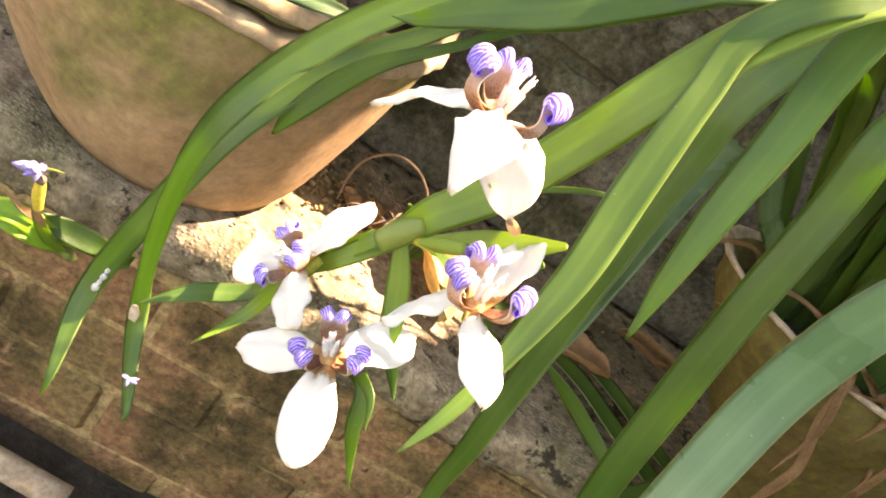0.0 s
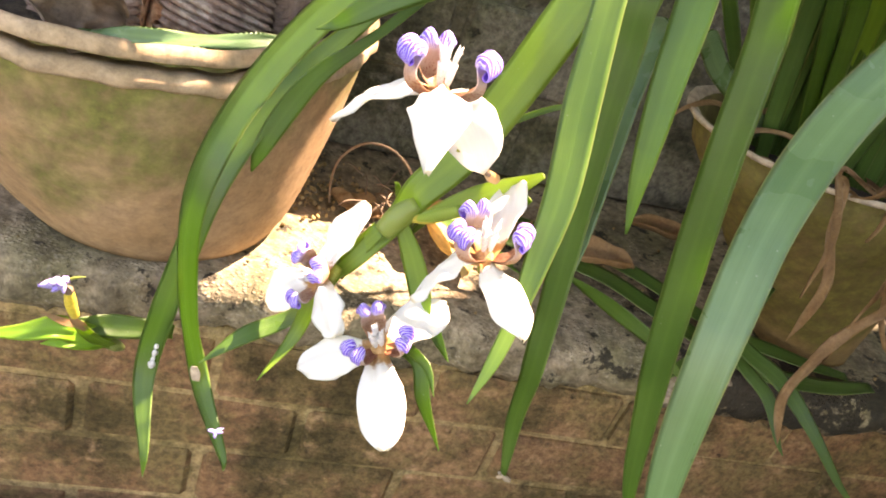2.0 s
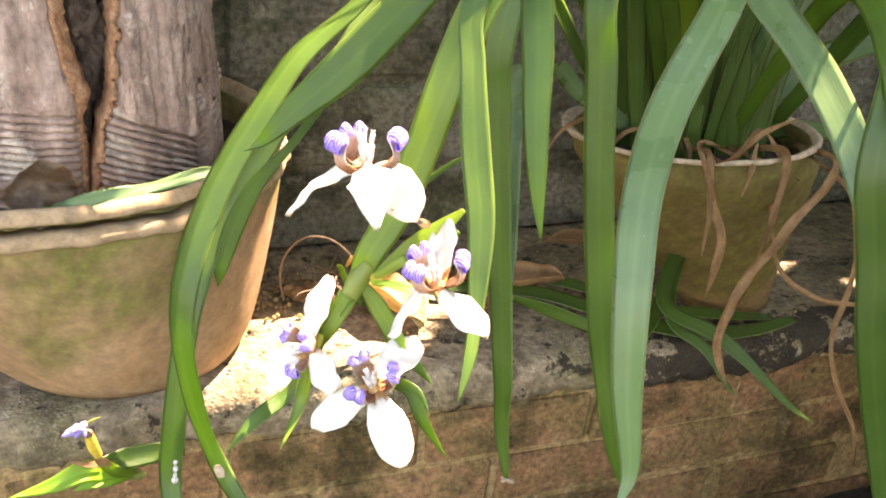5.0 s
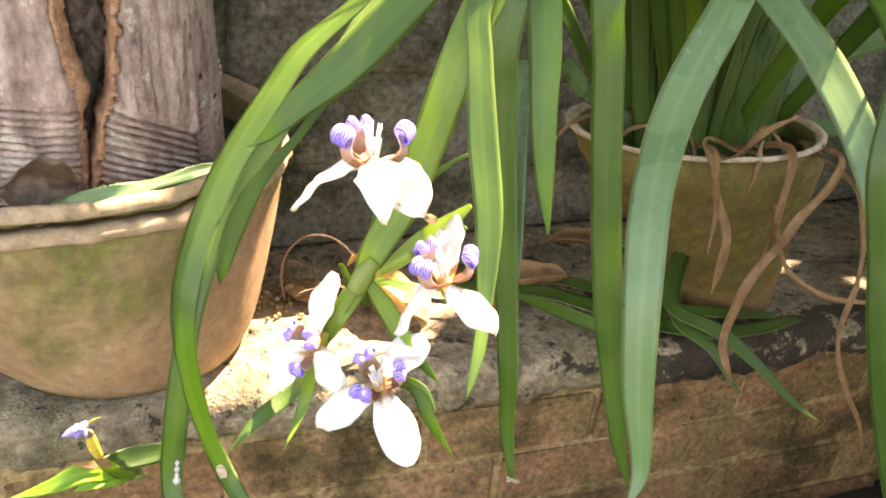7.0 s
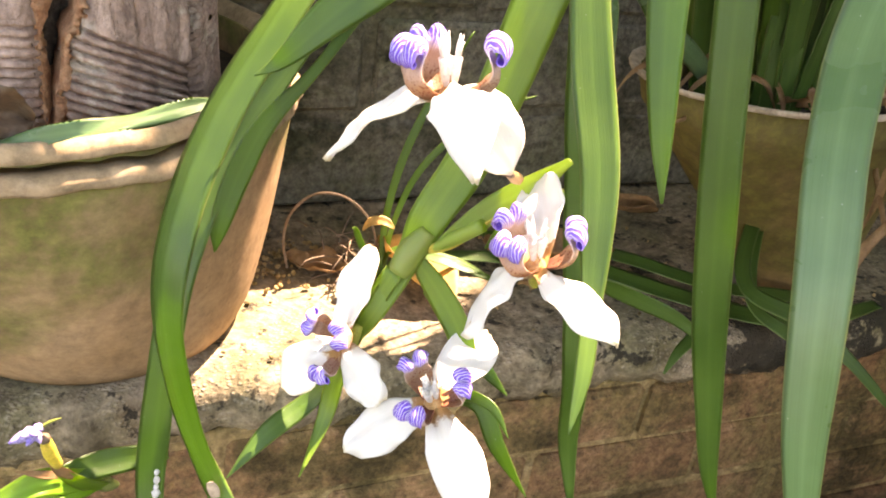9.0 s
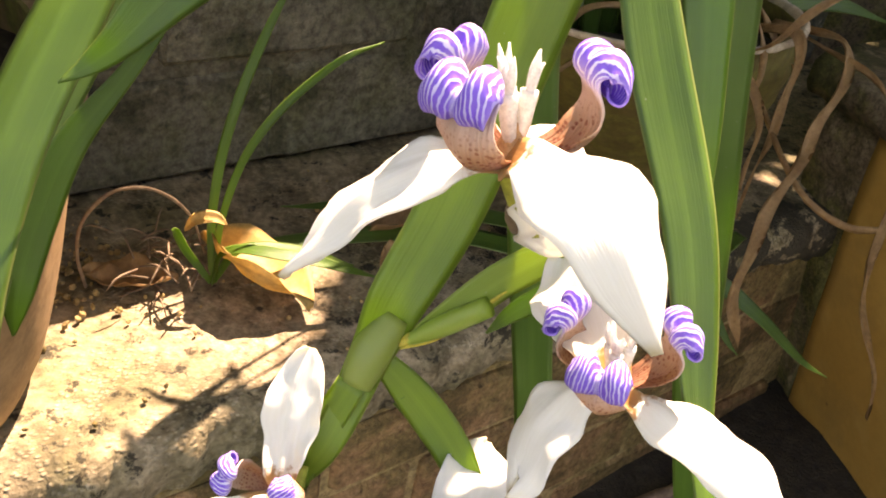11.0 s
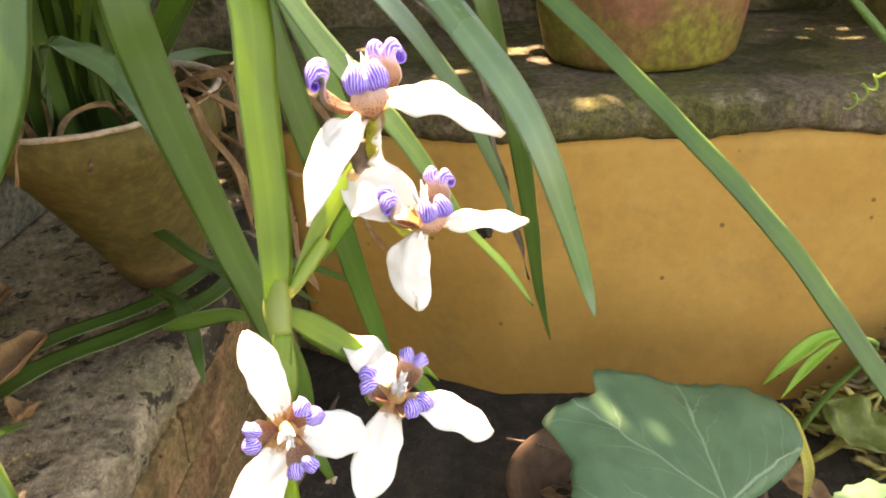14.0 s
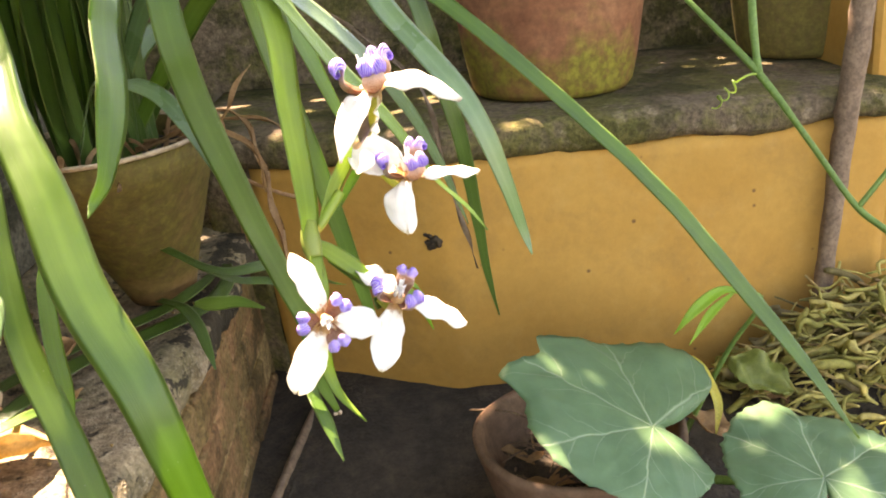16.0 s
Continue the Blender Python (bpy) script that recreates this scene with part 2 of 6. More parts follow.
def masonry_material(name, a, b, moss, grow):
    """Weathered brick or stone; each piece has its own shade, and dirt runs over pieces and joints."""
    n = Nodes(name)
    p = n.place()
    big, mid, small = n.noise(p, 9, 6, 0.6), n.noise(p, 55, 6, 0.62), n.noise(p, 330, 3)
    c = n.mix(n.ramp(n.math("ADD", n.math("MULTIPLY", mid, 0.6), n.math("MULTIPLY", n.random(), 0.4)), (0.25, 0.0), (0.75, 1.0)), a, b)
    g = n.ramp(n.math("ADD", n.math("MULTIPLY", big, 0.65), n.math("MULTIPLY", mid, 0.35)), (grow - 0.04, 0.0), (grow + 0.08, 1.0))
    c = n.mix(n.math("MULTIPLY", g, 0.75), c, moss)
    low = n.noise(n.scale(p, (1.0, 1.0, 1.3)), 7, 7, 0.65)
    c = n.mix(n.math("MULTIPLY", n.ramp(low, (0.49, 0.0), (0.60, 1.0)), 0.8), c, [q * 0.33 for q in moss])
    pale = n.ramp(n.noise(n.scale(p, (1.0, 1.0, 1.2)), 21, 7, 0.68), (0.57, 0.0), (0.68, 1.0))
    c = n.mix(n.math("MULTIPLY", pale, 0.45), c, [min(0.6, q * 1.5 + 0.03) for q in b])
    c = n.grit(c, p, 130, 0.45, 1.35)
    holes = n.ramp(n.noise(p, 48, 7, 0.65), (0.27, 1.0), (0.33, 0.0))
    c = n.mix(n.math("MULTIPLY", holes, 0.75), c, (0.03, 0.025, 0.018))
    h = n.math("ADD", n.math("MULTIPLY", mid, 1.5), n.math("ADD", n.math("MULTIPLY", small, 0.5), n.math("MULTIPLY", holes, -1.0)))
    return n.finish(c, 0.9, n.bump(h, 1.0, 0.004), 0.2)


def concrete_material():
    """Old weathered concrete: pebbles showing, black lichen, brown dirt."""
    n = Nodes("ledge_concrete")
    p = n.coord()
    big, mid, small = n.noise(p, 8, 5), n.noise(p, 38, 7, 0.65), n.noise(p, 300, 4)
    c = n.mix(n.ramp(mid, (0.34, 0.0), (0.66, 1.0)), (0.185, 0.135, 0.084), (0.37, 0.292, 0.205))
    c = n.mix(n.math("MULTIPLY", n.ramp(big, (0.46, 0.0), (0.62, 1.0)), 0.6), c, (0.14, 0.135, 0.06))
    dirt = n.ramp(n.noise(p, 15, 7, 0.66), (0.50, 0.0), (0.60, 1.0))
    c = n.mix(n.math("MULTIPLY", dirt, 0.65), c, (0.075, 0.062, 0.040))
    stones = n.cells(n.scale(p, (1.0, 1.35, 1.0)), 230)
    shown = n.ramp(n.noise(p, 26, 4), (0.44, 0.0), (0.56, 1.0))
    stone = n.math("MULTIPLY", n.ramp(stones, (0.15, 1.0), (0.5, 0.0)), shown)
    c = n.mix(n.math("MULTIPLY", stone, 0.42), c, n.mix(n.noise(p, 90, 3), (0.16, 0.13, 0.09), (0.60, 0.52, 0.40)))
    c = n.grit(c, p, 150, 0.55, 1.3)
    lichen = n.ramp(n.noise(p, 24, 8, 0.7), (0.355, 1.0), (0.405, 0.0))
    c = n.mix(n.math("MULTIPLY", lichen, 0.85), c, (0.022, 0.020, 0.016))
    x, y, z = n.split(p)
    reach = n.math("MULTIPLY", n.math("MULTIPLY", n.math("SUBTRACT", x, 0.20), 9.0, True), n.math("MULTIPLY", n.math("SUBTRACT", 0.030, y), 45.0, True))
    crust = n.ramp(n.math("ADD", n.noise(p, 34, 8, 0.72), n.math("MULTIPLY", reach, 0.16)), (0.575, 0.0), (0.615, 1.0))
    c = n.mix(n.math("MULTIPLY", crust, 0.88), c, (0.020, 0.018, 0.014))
    h = n.math("ADD", n.math("ADD", n.math("MULTIPLY", mid, 0.9), n.math("MULTIPLY", stone, 0.5)), n.math("ADD", n.math("MULTIPLY", small, 0.4), n.math("MULTIPLY", lichen, -0.6)))
    return n.finish(c, 0.9, n.bump(h, 0.8, 0.003), 0.2)


def paint_material():
    n = Nodes("yellow_limewash")
    p = n.coord()
    big, mid, small = n.noise(p, 5, 4), n.noise(p, 30, 5), n.noise(p, 240, 3)
    c = n.mix(n.ramp(big, (0.3, 0.0), (0.75, 1.0)), (0.37, 0.188, 0.043), (0.45, 0.253, 0.068))
    c = n.mix(n.math("MULTIPLY", n.ramp(mid, (0.55, 0.0), (0.75, 1.0)), 0.35), c, (0.45, 0.27, 0.09))
    dots = n.ramp(n.cells(p, 30), (0.06, 1.0), (0.11, 0.0))
    rare = n.ramp(n.noise(p, 17, 2), (0.50, 0.0), (0.56, 1.0))
    c = n.grit(c, p, 70, 0.93, 1.05)
    mould = n.ramp(n.noise(p, 11, 7, 0.68), (0.53, 0.0), (0.66, 1.0))
    c = n.mix(n.math("MULTIPLY", mould, 0.30), c, (0.20, 0.115, 0.045))
    c = n.mix(n.math("MULTIPLY", n.math("MULTIPLY", dots, rare), 0.85), c, (0.12, 0.06, 0.025))
    return n.finish(c, 0.85, n.bump(n.math("ADD", mid, n.math("MULTIPLY", small, 0.4)), 0.25, 0.001), 0.25)


def pumpkin_material():
    n = Nodes("pumpkin_leaf")
    u, v, _ = n.split(n.coord("UV"))          # u: angle from the midrib in turns, v: 0 at the stalk, 1 at the rim
    blot, fine = n.noise(n.coord(), 40, 4), n.noise(n.coord(), 260, 3)
    c = n.mix(n.ramp(blot, (0.3, 0.0), (0.7, 1.0)), (0.066, 0.140, 0.066), (0.100, 0.198, 0.092))
    c = n.mix(n.math("MULTIPLY", fine, 0.35), c, (0.03, 0.08, 0.045))
    sway = n.math("SUBTRACT", n.noise(n.coord(), 22, 3), 0.5)
    seven = n.math("ABSOLUTE", n.math("SUBTRACT", n.math("FRACT", n.math("ADD", n.math("MULTIPLY", u, 7.0), n.math("ADD", n.math("MULTIPLY", sway, 0.22), 0.5))), 0.5))
    main = n.math("MULTIPLY", seven, n.math("ADD", n.math("MULTIPLY", v, 1.0), 0.05))
    main = n.ramp(n.math("ADD", main, n.math("MULTIPLY", v, 0.006)), (0.007, 1.0), (0.020, 0.0))
    sub = n.math("FRACT", n.math("ADD", n.math("MULTIPLY", v, 3.6), n.math("ADD", n.math("MULTIPLY", sway, 0.9), n.math("MULTIPLY", seven, -3.4))))
    sub = n.ramp(n.math("ABSOLUTE", n.math("SUBTRACT", sub, 0.5)), (0.010, 1.0), (0.045, 0.0))
    sub = n.math("MULTIPLY", sub, n.ramp(seven, (0.12, 1.0), (0.42, 0.0)))
    rib = n.math("MAXIMUM", main, n.math("MULTIPLY", sub, 0.6))
    c = n.mix(n.math("MULTIPLY", rib, 0.62), c, (0.30, 0.40, 0.25))
    b = n.bump(n.math("SUBTRACT", n.math("MULTIPLY", blot, 0.5), n.math("MULTIPLY", rib, 0.7)), 0.5, 0.0015)
    return n.finish(c, 0.5, b, 0.4, 0.22, (0.2, 0.4, 0.06))


def bark_material():
    n = Nodes("palm_bark")
    p = n.coord()
    x, y, z = n.split(p)
    streak = n.noise(n.join(n.math("MULTIPLY", x, 5), n.math("MULTIPLY", y, 5), z), 12, 6)
    mid, small = n.noise(p, 38, 6), n.noise(p, 320, 4)
    c = n.mix(n.ramp(streak, (0.35, 0.0), (0.65, 1.0)), (0.28, 0.188, 0.148), (0.46, 0.335, 0.275))
    c = n.mix(n.math("MULTIPLY", small, 0.4), c, (0.08, 0.06, 0.05))
    worn = n.ramp(n.noise(p, 24, 7, 0.65), (0.55, 0.0), (0.60, 1.0))
    c = n.mix(n.math("MULTIPLY", worn, 0.7), c, n.mix(small, (0.36, 0.30, 0.24), (0.60, 0.53, 0.44)))
    cracks = n.ramp(n.noise(n.join(n.math("MULTIPLY", x, 6), n.math("MULTIPLY", y, 6), z), 22, 5), (0.26, 1.0), (0.31, 0.0))
    c = n.mix(n.math("MULTIPLY", cracks, 0.8), c, (0.025, 0.018, 0.014))
    c = n.grit(c, n.scale(p, (1.0, 1.0, 0.6)), 90, 0.55, 1.25)
    h = n.math("ADD", n.math("ADD", streak, n.math("MULTIPLY", mid, 1.6)), n.math("ADD", n.math("MULTIPLY", small, 0.6), n.math("MULTIPLY", cracks, -1.0)))
    return n.finish(c, 0.88, n.bump(h, 1.0, 0.0032), 0.2)


PETAL, STANDARD = petal_material(), standard_material()
CREST = plain("white_crest", (0.85, 0.83, 0.80), (0.78, 0.76, 0.74), 300, 0.5, 0.2, 0.0003, 0.3, (0.9, 0.9, 0.85))
HEART = plain("spotted_flower_heart", (0.46, 0.22, 0.09), (0.62, 0.40, 0.18), 500, 0.55, 0.3, 0.0004)
PEDICEL = plain("yellow_green_pedicel", (0.36, 0.42, 0.06), (0.46, 0.46, 0.10), 160, 0.5, 0.2, 0.0004, 0.25, (0.6, 0.6, 0.1))
BUD = plain("yellow_bud", (0.55, 0.50, 0.08), (0.72, 0.55, 0.12), 200, 0.5, 0.2, 0.0004, 0.25, (0.7, 0.6, 0.1))
WITHER = plain("withered_flower", (0.20, 0.13, 0.52), (0.52, 0.46, 0.62), 260, 0.7, 0.3, 0.0005)
CLAY_ONE = clay_material("mossy_terracotta", (0.34, 0.204, 0.104), (0.44, 0.286, 0.164), (0.17, 0.178, 0.045), 0.098, 1.0, 0.9)
CLAY_TWO = clay_material("olive_brown_terracotta", (0.18, 0.110, 0.045), (0.26, 0.17, 0.075), (0.14, 0.12, 0.030), 0.0, 1.0, 0.85)
CLAY_THREE = clay_material("red_mossy_terracotta", (0.21, 0.080, 0.040), (0.29, 0.135, 0.068), (0.20, 0.18, 0.028), 0.250, -1.0, 0.95)
RIM = plain("lime_stained_rim", (0.38, 0.275, 0.18), (0.56, 0.45, 0.33), 40, 0.85, 0.6, 0.0015)
TANRIM = plain("tan_stained_rim", (0.33, 0.225, 0.125), (0.53, 0.385, 0.25), 30, 0.85, 0.6, 0.0015)
SOIL = plain("dark_soil", (0.035, 0.026, 0.018), (0.10, 0.075, 0.05), 70, 0.95, 1.0, 0.006)
GROUND = plain("damp_earth", (0.030, 0.024, 0.018), (0.075, 0.058, 0.042), 22, 0.95, 1.0, 0.01)
CONCRETE = concrete_material()
BRICK = masonry_material("old_brick", (0.215, 0.110, 0.054), (0.36, 0.200, 0.099), (0.160, 0.118, 0.046), 0.47)
STONE = masonry_material("grey_wall_stone", (0.135, 0.125, 0.096), (0.215, 0.197, 0.150), (0.10, 0.105, 0.055), 0.50)
GREYMORTAR = masonry_material("grey_mortar", (0.12, 0.110, 0.083), (0.19, 0.172, 0.130), (0.095, 0.097, 0.052), 0.50)
MORTAR = masonry_material("crumbling_mortar", (0.27, 0.170, 0.078), (0.43, 0.290, 0.140), (0.19, 0.142, 0.055), 0.50)
MOSSY = masonry_material("mossy_slab", (0.095, 0.068, 0.045), (0.20, 0.150, 0.10), (0.10, 0.10, 0.022), 0.48)
PAINT, BARK = paint_material(), bark_material()
CORE = plain("orange_rotten_wood", (0.44, 0.20, 0.10), (0.66, 0.40, 0.24), 130, 0.9, 1.0, 0.004)
HOLLOW = plain("dark_rotten_wood", (0.075, 0.05, 0.036), (0.30, 0.23, 0.18), 90, 0.95, 1.0, 0.006)
PUMPKIN = pumpkin_material()
PUMPKIN_STALK = plain("vine_stalk", (0.10, 0.20, 0.045), (0.16, 0.28, 0.07), 120, 0.5, 0.2, 0.0005, 0.2, (0.3, 0.5, 0.1))
DRY = plain("dry_brown_leaf", (0.24, 0.125, 0.055), (0.46, 0.28, 0.14), 70, 0.7, 0.5, 0.001, 0.25, (0.6, 0.4, 0.2))
CLAY_FOUR = clay_material("sooty_brown_clay", (0.13, 0.075, 0.045), (0.21, 0.13, 0.085), (0.09, 0.075, 0.03), 0.05, 1.0, 0.7)
TAN = plain("fallen_yellow_leaf", (0.52, 0.31, 0.10), (0.66, 0.44, 0.18), 45, 0.6, 0.4, 0.001, 0.25, (0.7, 0.5, 0.2))


def straw_material():
    n = Nodes("green_straw")
    one = n.tree.nodes.new("ShaderNodeNewGeometry").outputs["Random Per Island"]
    c = n.ramp(one, (0.0, (0.12, 0.085, 0.04)), (0.35, (0.26, 0.24, 0.06)), (0.7, (0.46, 0.38, 0.12)), (1.0, (0.24, 0.14, 0.06)))
    c = n.grit(c, n.coord(), 160, 0.6, 1.2)
    return n.finish(c, 0.7, n.bump(n.noise(n.coord(), 200, 4), 0.4, 0.0006), 0.3, 0.15, (0.5, 0.5, 0.15))


STRAW = straw_material()
STICK = plain("grey_brown_stick", (0.16, 0.105, 0.070), (0.27, 0.185, 0.125), 60, 0.85, 0.6, 0.001)
OLDLEAF = plain("old_brown_leaf", (0.13, 0.088, 0.058), (0.23, 0.165, 0.115), 60, 0.55, 0.5, 0.001, 0.1, (0.3, 0.2, 0.1))
OLIVE = plain("olive_leaf", (0.16, 0.20, 0.04), (0.25, 0.27, 0.07), 50, 0.5, 0.4, 0.001, 0.25, (0.4, 0.45, 0.08))
YOUNG = leaf_material("young_leaf", (0.12, 0.28, 0.02), (0.22, 0.42, 0.04), (0.5, 0.75, 0.06), 0.4)
CANOPY = plain("tree_foliage", (0.04, 0.09, 0.02), (0.08, 0.15, 0.03), 20, 0.6, 0.2, 0.001, 0.25, (0.12, 0.22, 0.04))


# ---- building helpers ----
def world_of(ob):
    m = ob.matrix_parent_inverse @ ob.matrix_basis
    return world_of(ob.parent) @ m if ob.parent else ob.matrix_basis.copy()


def under(ob, parent):
    ob.parent = parent
    ob.matrix_parent_inverse = world_of(parent).inverted()
    return ob


def mesh_of(name, bm, material, smooth=True):
    me = bpy.data.meshes.new(name)
    bm.normal_update()
    bm.to_mesh(me)
    bm.free()
    me.materials.append(material)
    if smooth:
        me.polygons.foreach_set("use_smooth", [True] * len(me.polygons))
    return me


def part(name, bm, material, parent=None, label="", smooth=True):
    ob = new(name, mesh_of(name, bm, material, smooth))
    if parent:
        under(ob, parent)
    return tagged(ob, label)


def base(name, place, label, category, group="", kind=""):
    ob = new(name)
    ob.location = place
    ob.empty_display_size = 0.02
    return tagged(ob, label, category, group, kind)


def spline(points, steps):
    """Smooth curve through points of any dimension (Catmull-Rom by chord length)."""
    P = [np.array(p, float) for p in points]
    P = [2 * P[0] - P[1], *P, 2 * P[-1] - P[-2]]
    K = [0.0]
    for a, b in zip(P, P[1:]):
        K.append(K[-1] + max(np.linalg.norm((b - a)[:3]), 1e-6) ** 0.5)
    out = []
    for s in np.linspace(K[1], K[-2], steps):
        i = min(max(np.searchsorted(K, s, "right") - 1, 1), len(P) - 3)
        a, b, c, d = P[i - 1 : i + 3]
        ka, kb, kc, kd = K[i - 1 : i + 3]
        ab = a * (kb - s) / (kb - ka) + b * (s - ka) / (kb - ka)
        bc = b * (kc - s) / (kc - kb) + c * (s - kb) / (kc - kb)
        cd = c * (kd - s) / (kd - kc) + d * (s - kc) / (kd - kc)
        abc = ab * (kc - s) / (kc - ka) + bc * (s - ka) / (kc - ka)
        bcd = bc * (kd - s) / (kd - kb) + cd * (s - kb) / (kd - kb)
        out.append(abc * (kc - s) / (kc - kb) + bcd * (s - kb) / (kc - kb))
    return out


def ribbon(points, face, steps=56, thick=0.0004, fold=0.07, wave=0.0003, seed=0):
    """A closed blade along points of x, y, z, width, turned towards face; folded along its midrib."""
    bm = bmesh.new()
    layer = bm.loops.layers.uv.new("UVMap")
    curve = spline(points, steps)
    turn = [Vector(f).normalized() for f in (face if isinstance(face[0], tuple) else (face, face))]
    cross = (-0.5, -0.36, -0.18, 0.0, 0.18, 0.36, 0.5)
    rings, run = [], 0.0
    for i, q in enumerate(curve):
        p, w = Vector(q[:3]), max(q[3], 0.0004)
        along = Vector(curve[min(i + 1, steps - 1)][:3]) - Vector(curve[max(i - 1, 0)][:3])
        along.normalize()
        run += (p - Vector(curve[i - 1][:3])).length if i else 0
        q_turn = min(1.0, max(0.0, (i / steps - 0.25) / 0.25))
        face = (turn[0] * (1 - q_turn) + turn[1] * q_turn).normalized()
        side = along.cross(face)
        hold = min(1.0, side.length / 0.5)
        side = side.normalized() if side.length > 1e-4 else Vector((1, 0, 0))
        if i:
            if side.dot(before) < 0:
                side = -side
            side = side * hold + before * (1 - hold)
            side = (side - along * side.dot(along)).normalized()
        before = side
        up = side.cross(along).normalized()
        ring = []
        for layer_side in (1, -1):
            for c in cross if layer_side == 1 else cross[-2:0:-1]:
                t = thick * (1.0 - 1.7 * abs(c)) + thick * 0.5 * max(0, 1 - abs(c) * 7)
                rip = wave * math.sin(run * 95 + c * 5 + seed) * abs(c) * 2 + wave * noise.noise(Vector((run * 30, c * 2, seed)))
                ring.append((bm.verts.new(p + side * (c * w) + up * (abs(c) * w * fold * 2 + layer_side * t + rip)), c + 0.5, run))
        rings.append(ring)
    count = len(rings[0])
    for a, b in zip(rings, rings[1:]):
        for j in range(count):
            k = (j + 1) % count
            f = bm.faces.new((a[j][0], a[k][0], b[k][0], b[j][0]))
            for loop, src in zip(f.loops, (a[j], a[k], b[k], b[j])):
                loop[layer].uv = (src[1], src[2])
    bm.faces.new([v[0] for v in reversed(rings[0])])
    bm.faces.new([v[0] for v in rings[-1]])
    return bm


def tube(points, steps=24, sides=8, bm=None, seed=0, rough=0.0):
    """A round stalk along points of x, y, z, radius."""
    bm = bm or bmesh.new()
    curve = spline(points, steps)
    ref, rings = Vector((0.31, 0.77, 0.55)), []
    for i, q in enumerate(curve):
        p = Vector(q[:3])
        along = (Vector(curve[min(i + 1, steps - 1)][:3]) - Vector(curve[max(i - 1, 0)][:3])).normalized()
        a = along.cross(ref).normalized()
        b = along.cross(a)
        r = max(q[3], 0.0001)
        rings.append([bm.verts.new(p + (a * math.cos(k) + b * math.sin(k)) * r * (1 + rough * noise.noise(p * 90 + Vector((k, seed, 0))))) for k in np.linspace(0, 2 * math.pi, sides, endpoint=False)])
    for a, b in zip(rings, rings[1:]):
        for j in range(sides):
            bm.faces.new((a[j], a[(j + 1) % sides], b[(j + 1) % sides], b[j]))
    bm.faces.new(list(reversed(rings[0])))
    bm.faces.new(rings[-1])
    return bm


def sheet(grid, thick, uv=None, lift=0.5):
    """A closed skin over a grid of points, thick metres deep, with uv by row and column; lift 0 keeps its outside on the grid."""
    bm = bmesh.new()
    layer = bm.loops.layers.uv.new("UVMap")
    rows, cols = len(grid), len(grid[0])
    P = np.array([[tuple(p) for p in row] for row in grid])
    du, dv = np.gradient(P, axis=1), np.gradient(P, axis=0)
    N = np.cross(du, dv)
    N /= np.linalg.norm(N, axis=2, keepdims=True) + 1e-12
    top = [[bm.verts.new(P[i, j] + N[i, j] * thick * lift) for j in range(cols)] for i in range(rows)]
    low = [[bm.verts.new(P[i, j] - N[i, j] * thick * (1 - lift)) for j in range(cols)] for i in range(rows)]

    def quad(vs, ids):
        f = bm.faces.new(vs)
        for loop, (i, j) in zip(f.loops, ids):
            loop[layer].uv = uv[i][j] if uv else (j / (cols - 1), i / (rows - 1))

    for i in range(rows - 1):
        for j in range(cols - 1):
            ids = [(i, j), (i, j + 1), (i + 1, j + 1), (i + 1, j)]
            quad([top[a][b] for a, b in ids], ids)
            quad([low[a][b] for a, b in reversed(ids)], list(reversed(ids)))
    rim = [(0, j) for j in range(cols)] + [(i, cols - 1) for i in range(1, rows)]
    rim += [(rows - 1, j) for j in range(cols - 2, -1, -1)] + [(i, 0) for i in range(rows - 2, 0, -1)]
    for a, b in zip(rim, rim[1:] + rim[:1]):
        quad([top[b[0]][b[1]], top[a[0]][a[1]], low[a[0]][a[1]], low[b[0]][b[1]]], [b, a, a, b])
    return bm


def block(size, chamfer, jitter=0.0, seed=0):
    """A worn block round its own centre: chamfered box with uneven corners."""
    rnd = random.Random(seed)
    bm = bmesh.new()
    bmesh.ops.create_cube(bm, size=1)
    for v in bm.verts:
        v.co = Vector([c * s + rnd.uniform(-jitter, jitter) for c, s in zip(v.co, size)])
    bmesh.ops.bevel(bm, geom=bm.edges[:], offset=chamfer, segments=1, affect="EDGES")
    return bm


def lathe(profile, centre, lean=(0, 0), sides=72, bumpy=0.0, seed=0):
    """A closed turned body from radius and height pairs; lean shifts it per metre of height."""
    bm = bmesh.new()
    rings = []
    for r, z in profile:
        ring = []
        for k in range(sides):
            a = 2 * math.pi * k / sides
            e = 1 + bumpy * noise.noise(Vector((math.cos(a) * 2.2, math.sin(a) * 2.2, z * 14 + seed)))
            ring.append(bm.verts.new((centre[0] + lean[0] * z + r * e * math.cos(a), centre[1] + lean[1] * z + r * e * math.sin(a), centre[2] + z)))
        rings.append(ring)
    for a, b in zip(rings, rings[1:]):
        for k in range(sides):
            bm.faces.new((a[k], a[(k + 1) % sides], b[(k + 1) % sides], b[k]))
    bm.faces.new(list(reversed(rings[0])))
    bm.faces.new(rings[-1])
    return bm


# ---- ground, ledge and walls ----
GROUND_Z, WALL_Y, BENCH_X = -0.28, 0.27, 0.56


